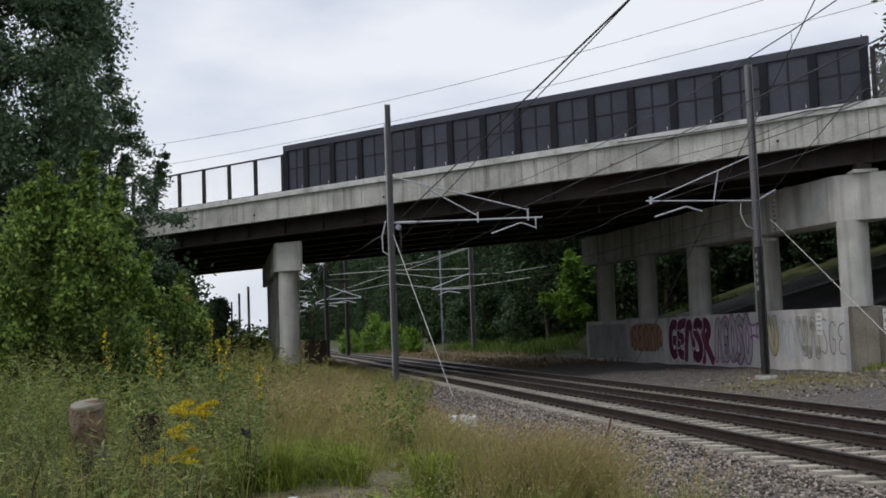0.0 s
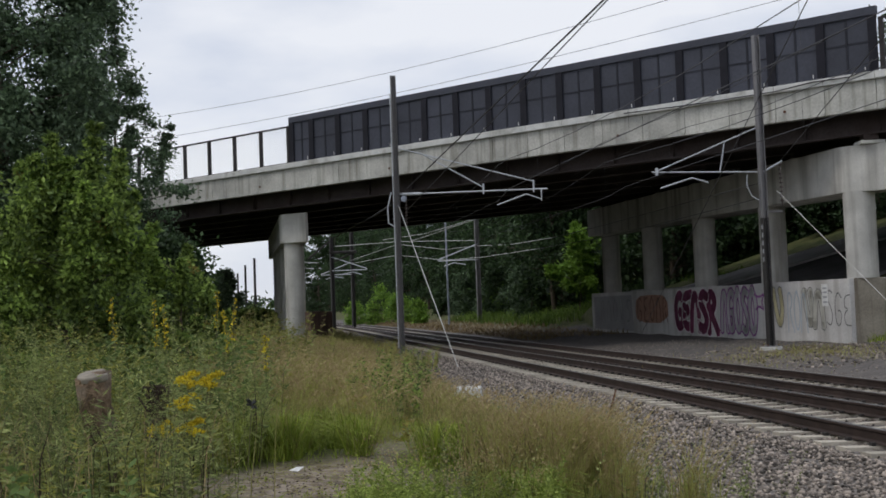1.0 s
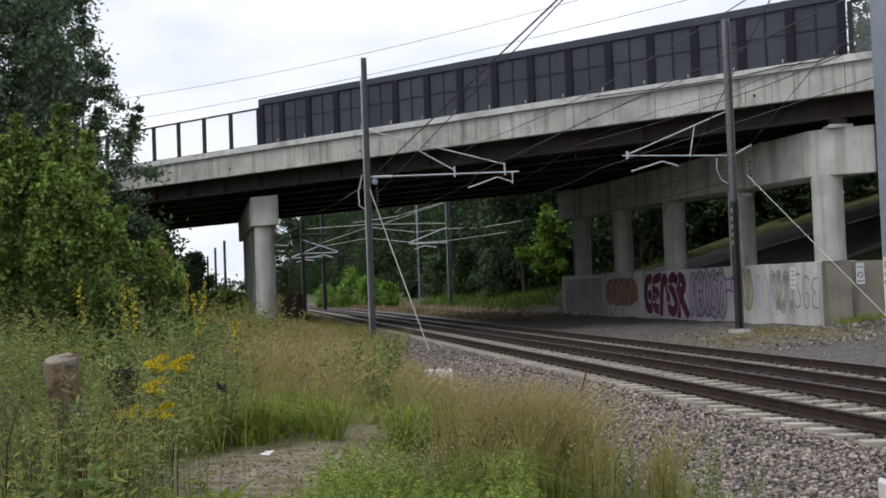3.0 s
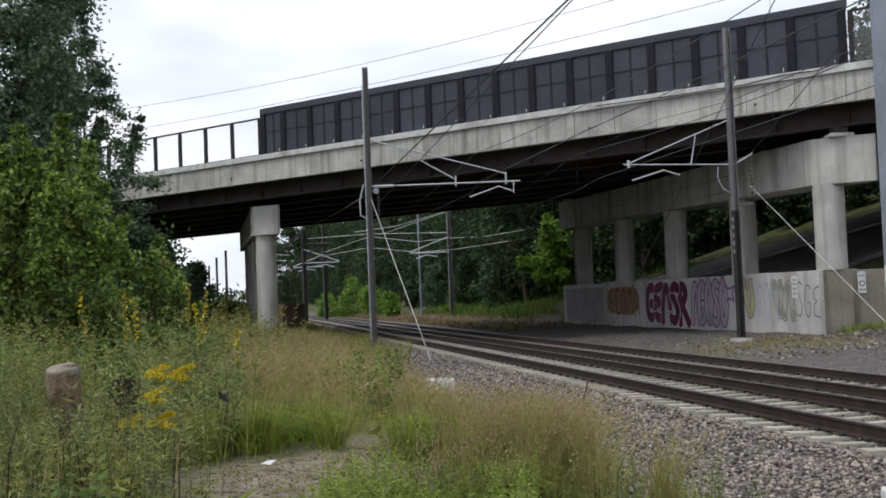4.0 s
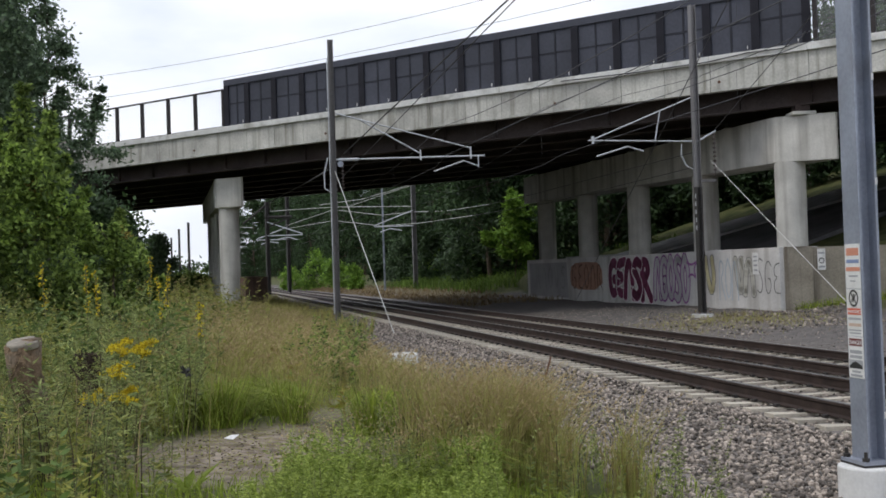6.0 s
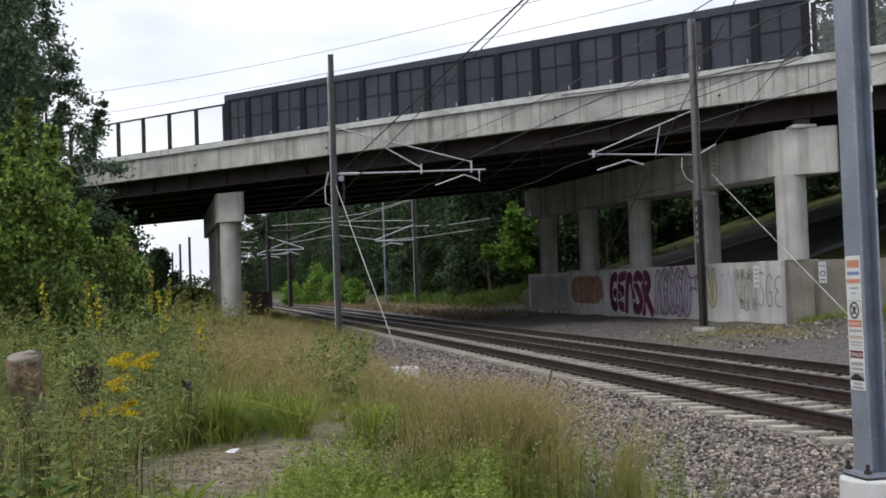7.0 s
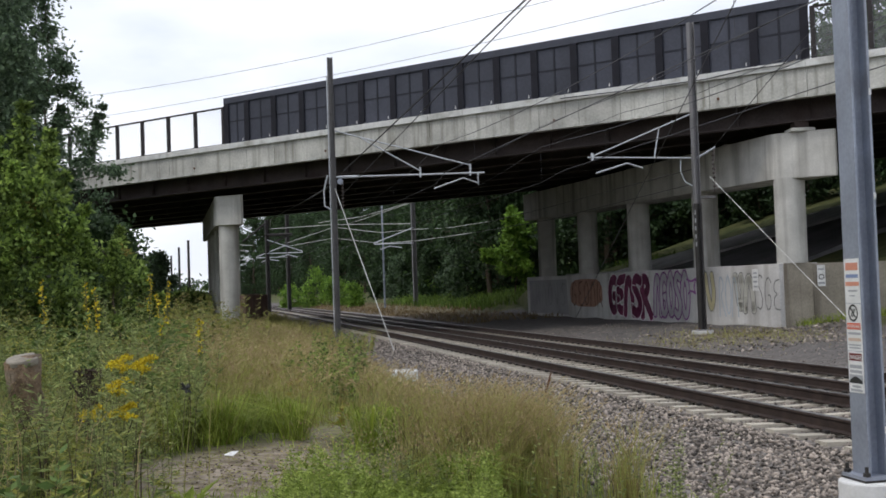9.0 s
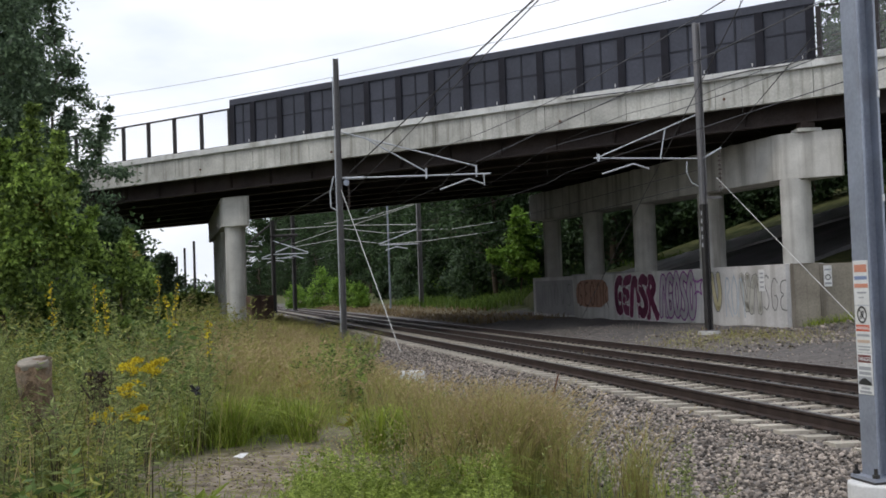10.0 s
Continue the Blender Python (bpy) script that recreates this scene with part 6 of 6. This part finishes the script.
tree("tree", on_ground(-13.9, 31.0), 17.5, 4.4, 1.8, 300, 560, 0.15, LEAF_TREE, "tall dark green tree with sky showing through its crown", 3, trunk_r=0.24, clump_r=0.2, top_narrow=0.4, shoots=6)
tree("tree", on_ground(-11.2, 33.0), 9.4, 2.6, 1.2, 150, 170, 0.12, LEAF_TREE, "slender tree with an open crown beside the bridge", 8, trunk_r=0.1, clump_r=0.14, shoots=5)
tree("tree", on_ground(-14.2, 38.0), 10.2, 2.6, 1.0, 110, 300, 0.15, LEAF_TREE, "leafy tree crowding the end of the bridge parapet", 5, trunk_r=0.12, clump_r=0.2, shoots=2)
tree("bush", on_ground(-7.2, 18.3), 3.7, 2.0, 0.55, 105, 230, 0.10, LEAF_BUSH, "dense yellow-green bush with a few yellowed leaves", 12, trunk_r=0.06, clump_r=0.2, shoots=30, top_narrow=0.1, lean=(0.35, 0), category="bush", extra=(5, 90, LEAF_YELLOW))
tree("bush", on_ground(-5.75, 20.2), 2.45, 1.15, 0.2, 48, 200, 0.085, LEAF_BUSH, "lower yellow-green bush with bare twigs above", 15, trunk_r=0.04, clump_r=0.22, shoots=20, top_narrow=0.05, category="bush", extra=(4, 80, LEAF_YELLOW))
tree("bush", on_ground(-10.2, 20.5), 4.4, 2.3, 0.4, 110, 250, 0.11, LEAF_BUSH, "dense green bush in tall weeds", 18, trunk_r=0.07, clump_r=0.21, shoots=26, top_narrow=0.1, category="bush")
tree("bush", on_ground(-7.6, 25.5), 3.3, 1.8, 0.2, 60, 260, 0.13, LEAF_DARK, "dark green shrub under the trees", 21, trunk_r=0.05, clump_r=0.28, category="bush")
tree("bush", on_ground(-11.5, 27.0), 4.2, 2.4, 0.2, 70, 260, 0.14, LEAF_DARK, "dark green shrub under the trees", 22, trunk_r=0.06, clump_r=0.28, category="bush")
for x, y, h, r, sd in ((-17.6, 60.0, 5.6, 2.0, 31), (-20.6, 58.0, 7.2, 2.7, 32), (-15.6, 63.0, 3.9, 1.2, 33), (-25.5, 62.0, 9.0, 3.4, 34)):
    tree("tree", on_ground(x, y), h, r, 0.3, 60, 240, 0.2, LEAF_TREE, "grey-green tree beside the bridge opening", sd, trunk_r=0.1, clump_r=0.27)
tree("sapling", on_ground(5.1, 82.0), 6.0, 1.9, 1.7, 40, 120, 0.32, LEAF_BRIGHT, "bright green young tree at the end of the wall", 41, trunk_r=0.06, clump_r=0.26, top_narrow=0.1, shoots=14)
for x, y, h, r in ((-16.6, 150, 5.0, 2.6), (-13.4, 142, 3.4, 2.2), (-21.0, 158, 3.2, 2.2), (-10.0, 128, 2.4, 1.6), (-1.0, 112, 2.4, 1.5), (3.0, 96, 2.2, 1.4)):
    tree("bush", on_ground(x, y), h, r, 0.1, 34, 110, 0.3, LEAF_BRIGHT, "bright green shrub at the edge of the woods", int(y), trunk_r=0.05, clump_r=0.33, category="bush", group="shrubs at the wood's edge")

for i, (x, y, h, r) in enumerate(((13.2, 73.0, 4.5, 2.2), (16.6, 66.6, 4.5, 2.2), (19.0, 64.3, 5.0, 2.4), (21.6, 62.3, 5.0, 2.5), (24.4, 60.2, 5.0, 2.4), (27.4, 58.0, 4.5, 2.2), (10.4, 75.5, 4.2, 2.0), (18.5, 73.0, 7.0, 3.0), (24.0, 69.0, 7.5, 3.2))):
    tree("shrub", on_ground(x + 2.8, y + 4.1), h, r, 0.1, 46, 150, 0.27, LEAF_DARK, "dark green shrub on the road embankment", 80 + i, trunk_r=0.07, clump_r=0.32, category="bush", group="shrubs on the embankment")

for i, (q, y) in enumerate(((20.8, 92), (21.5, 99), (20.9, 106), (21.8, 113), (21.2, 121), (22.0, 130), (21.5, 139))):
    tree("shrub", on_ground(float(across(q, y)), y), 3.2 + 0.7 * (i % 3), 1.9, 0.0, 34, 120, 0.3, (LEAF_DARK, LEAF_TREE)[i % 2], "dark shrub along the wood's edge", 120 + i, trunk_r=0.05, clump_r=0.34, category="bush", group="shrubs along the woods")

PROTO = []
for i, (h, r) in enumerate(((13.0, 4.6), (15.0, 5.2), (11.0, 4.2), (16.5, 5.6))):
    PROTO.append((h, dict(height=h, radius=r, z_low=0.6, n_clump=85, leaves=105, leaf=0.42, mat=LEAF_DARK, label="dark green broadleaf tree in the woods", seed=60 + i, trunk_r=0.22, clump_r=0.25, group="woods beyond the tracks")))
made = {}
rw = random.Random(9)
SPOTS = []
for k in range(27):
    y = 88 + k * 8.5 + max(0, k - 14) * 6.0
    SPOTS.append((float(across(25.5 + rw.uniform(-1.5, 2.5), y)), y, rw.randrange(4)))
    SPOTS.append((float(across(34 + rw.uniform(-2, 3), y + 3)), y + 3, rw.randrange(4)))
    if k % 2 == 0:
        SPOTS.append((float(across(46 + rw.uniform(-3, 3), y)), y, 3))
# trees from (-33, 95) to (-36, 102) added to block light under the bridge
for x, y, k in ((9.5, 81, 2), (13.5, 78.5, 2), (17.5, 76, 2), (12, 88, 1), (16.5, 87, 3), (20.5, 83, 2), (25, 80, 2), (5.5, 92, 1), (13.5, 84, 2), (18.5, 80, 2), (23, 87, 2), (28, 78, 2), (33, 76, 1), (28.8, 66.5, 3), (32.5, 61, 3), (32.0, 72, 1), (-33, 95, 2), (-38.5, 110, 0), (-45, 125, 1), (-52, 141, 0), (-42, 90, 1), (-60, 165, 1), (-36, 102, 2), (36, 58, 1), (38, 68, 3), (44, 60, 3), (9.5, 90, 0), (40, 50, 1), (-28, 78, 2), (-34, 70, 0), (-36, 90, 2), (-48, 84, 1), (-62, 150, 0), (-70, 190, 2)):
    SPOTS.append((x, y, k))
# tall woods where the line runs out of sight
TALL = [(-66, 372), (-60, 365), (-54, 368), (-48, 360), (-43, 352), (-39, 340), (-34, 326), (-30, 310), (-57, 385), (-50, 380), (-26, 292)]
for x, y, k in ((11.0, 77.5, 1), (3.6, 90.0, 3), (27.2, 71.5, 3), (31.0, 76.0, 3)):
    SPOTS.append((x, y, k))
# unseen near-side woods beside and behind the camera, added to block low sky light
for i in range(8):
    SPOTS.append((-25 - 3 * (i % 3), -14 + i * 10.5, (1, 3, 0)[i % 3]))
for i in range(8):
    SPOTS.append((-30 + i * 11.0, -60 - 4 * (i % 2), (3, 1)[i % 2]))
for x, y, k in SPOTS:
    m = on_ground(x, y, rw.uniform(0, 360))
    if k not in made:
        made[k] = tree("tree", m, **PROTO[k][1])
    else:
        copy_thing(made[k], m)
for i, (x, y) in enumerate(TALL):
    copy_thing(made[(1, 3)[i % 2]], on_ground(x, y, i * 77.0) @ Matrix.Scale(1.55 + 0.1 * (i % 3), 4))
# distant tree line past the end of the tracks
rf = np.random.RandomState(2)
cl = []
for i in range(220):
    x = rf.uniform(-420, 260)
    y = 430 + rf.uniform(-20, 60) - 0.1 * x
    for j in range(3):
        cl.append((x + rf.uniform(-5, 5), y, rf.uniform(1, 7), rf.uniform(3, 5)))
stuff("distant_treeline", crown_leaves(cl, 40, 1.6, rf), LEAF_DARK, "hazy dark line of distant trees", "trees")

for i, (x, y, h, r) in enumerate(((-15.0, 71.5, 1.5, 1.3), (-16.4, 78.0, 1.7, 1.6), (-18.9, 84.0, 1.8, 1.8), (-17.6, 91.0, 1.6, 1.8), (-21.2, 97.0, 1.9, 2.2), (-23.5, 106.0, 2.0, 2.4))):
    tree("shrub", on_ground(x, y), h, r, 0.0, 30, 120, 0.2, LEAF_BUSH, "low green shrub beside the track under the bridge", 160 + i, trunk_r=0.04, clump_r=0.34, category="bush", group="shrubs beside the track", top_narrow=0.1)


def motions():
    """The truck crosses the bridge in the far lane at a steady speed."""
    v, s_at5 = 12.4, 43.0
    ang = math.atan2(BD.y, BD.x)
    rows = []
    for i in range(0, 21):
        t = i * 0.5
        p = bp_(s_at5 + v * (t - 5.0), 9.5, 8.3)
        rows.append((t, Matrix.Translation(p) @ Matrix.Rotation(ang, 4, "Z")))
    walk(TRUCK, rows)
    turn = v / 0.45
    for w, x, y in WHEELS:
        n = int(10 * turn / 1.4) + 1
        walk(w, [(10 * i / n, pose(x, y, 0.45) @ Matrix.Rotation(turn * 10 * i / n, 4, "Y")) for i in range(n + 1)])


motions()
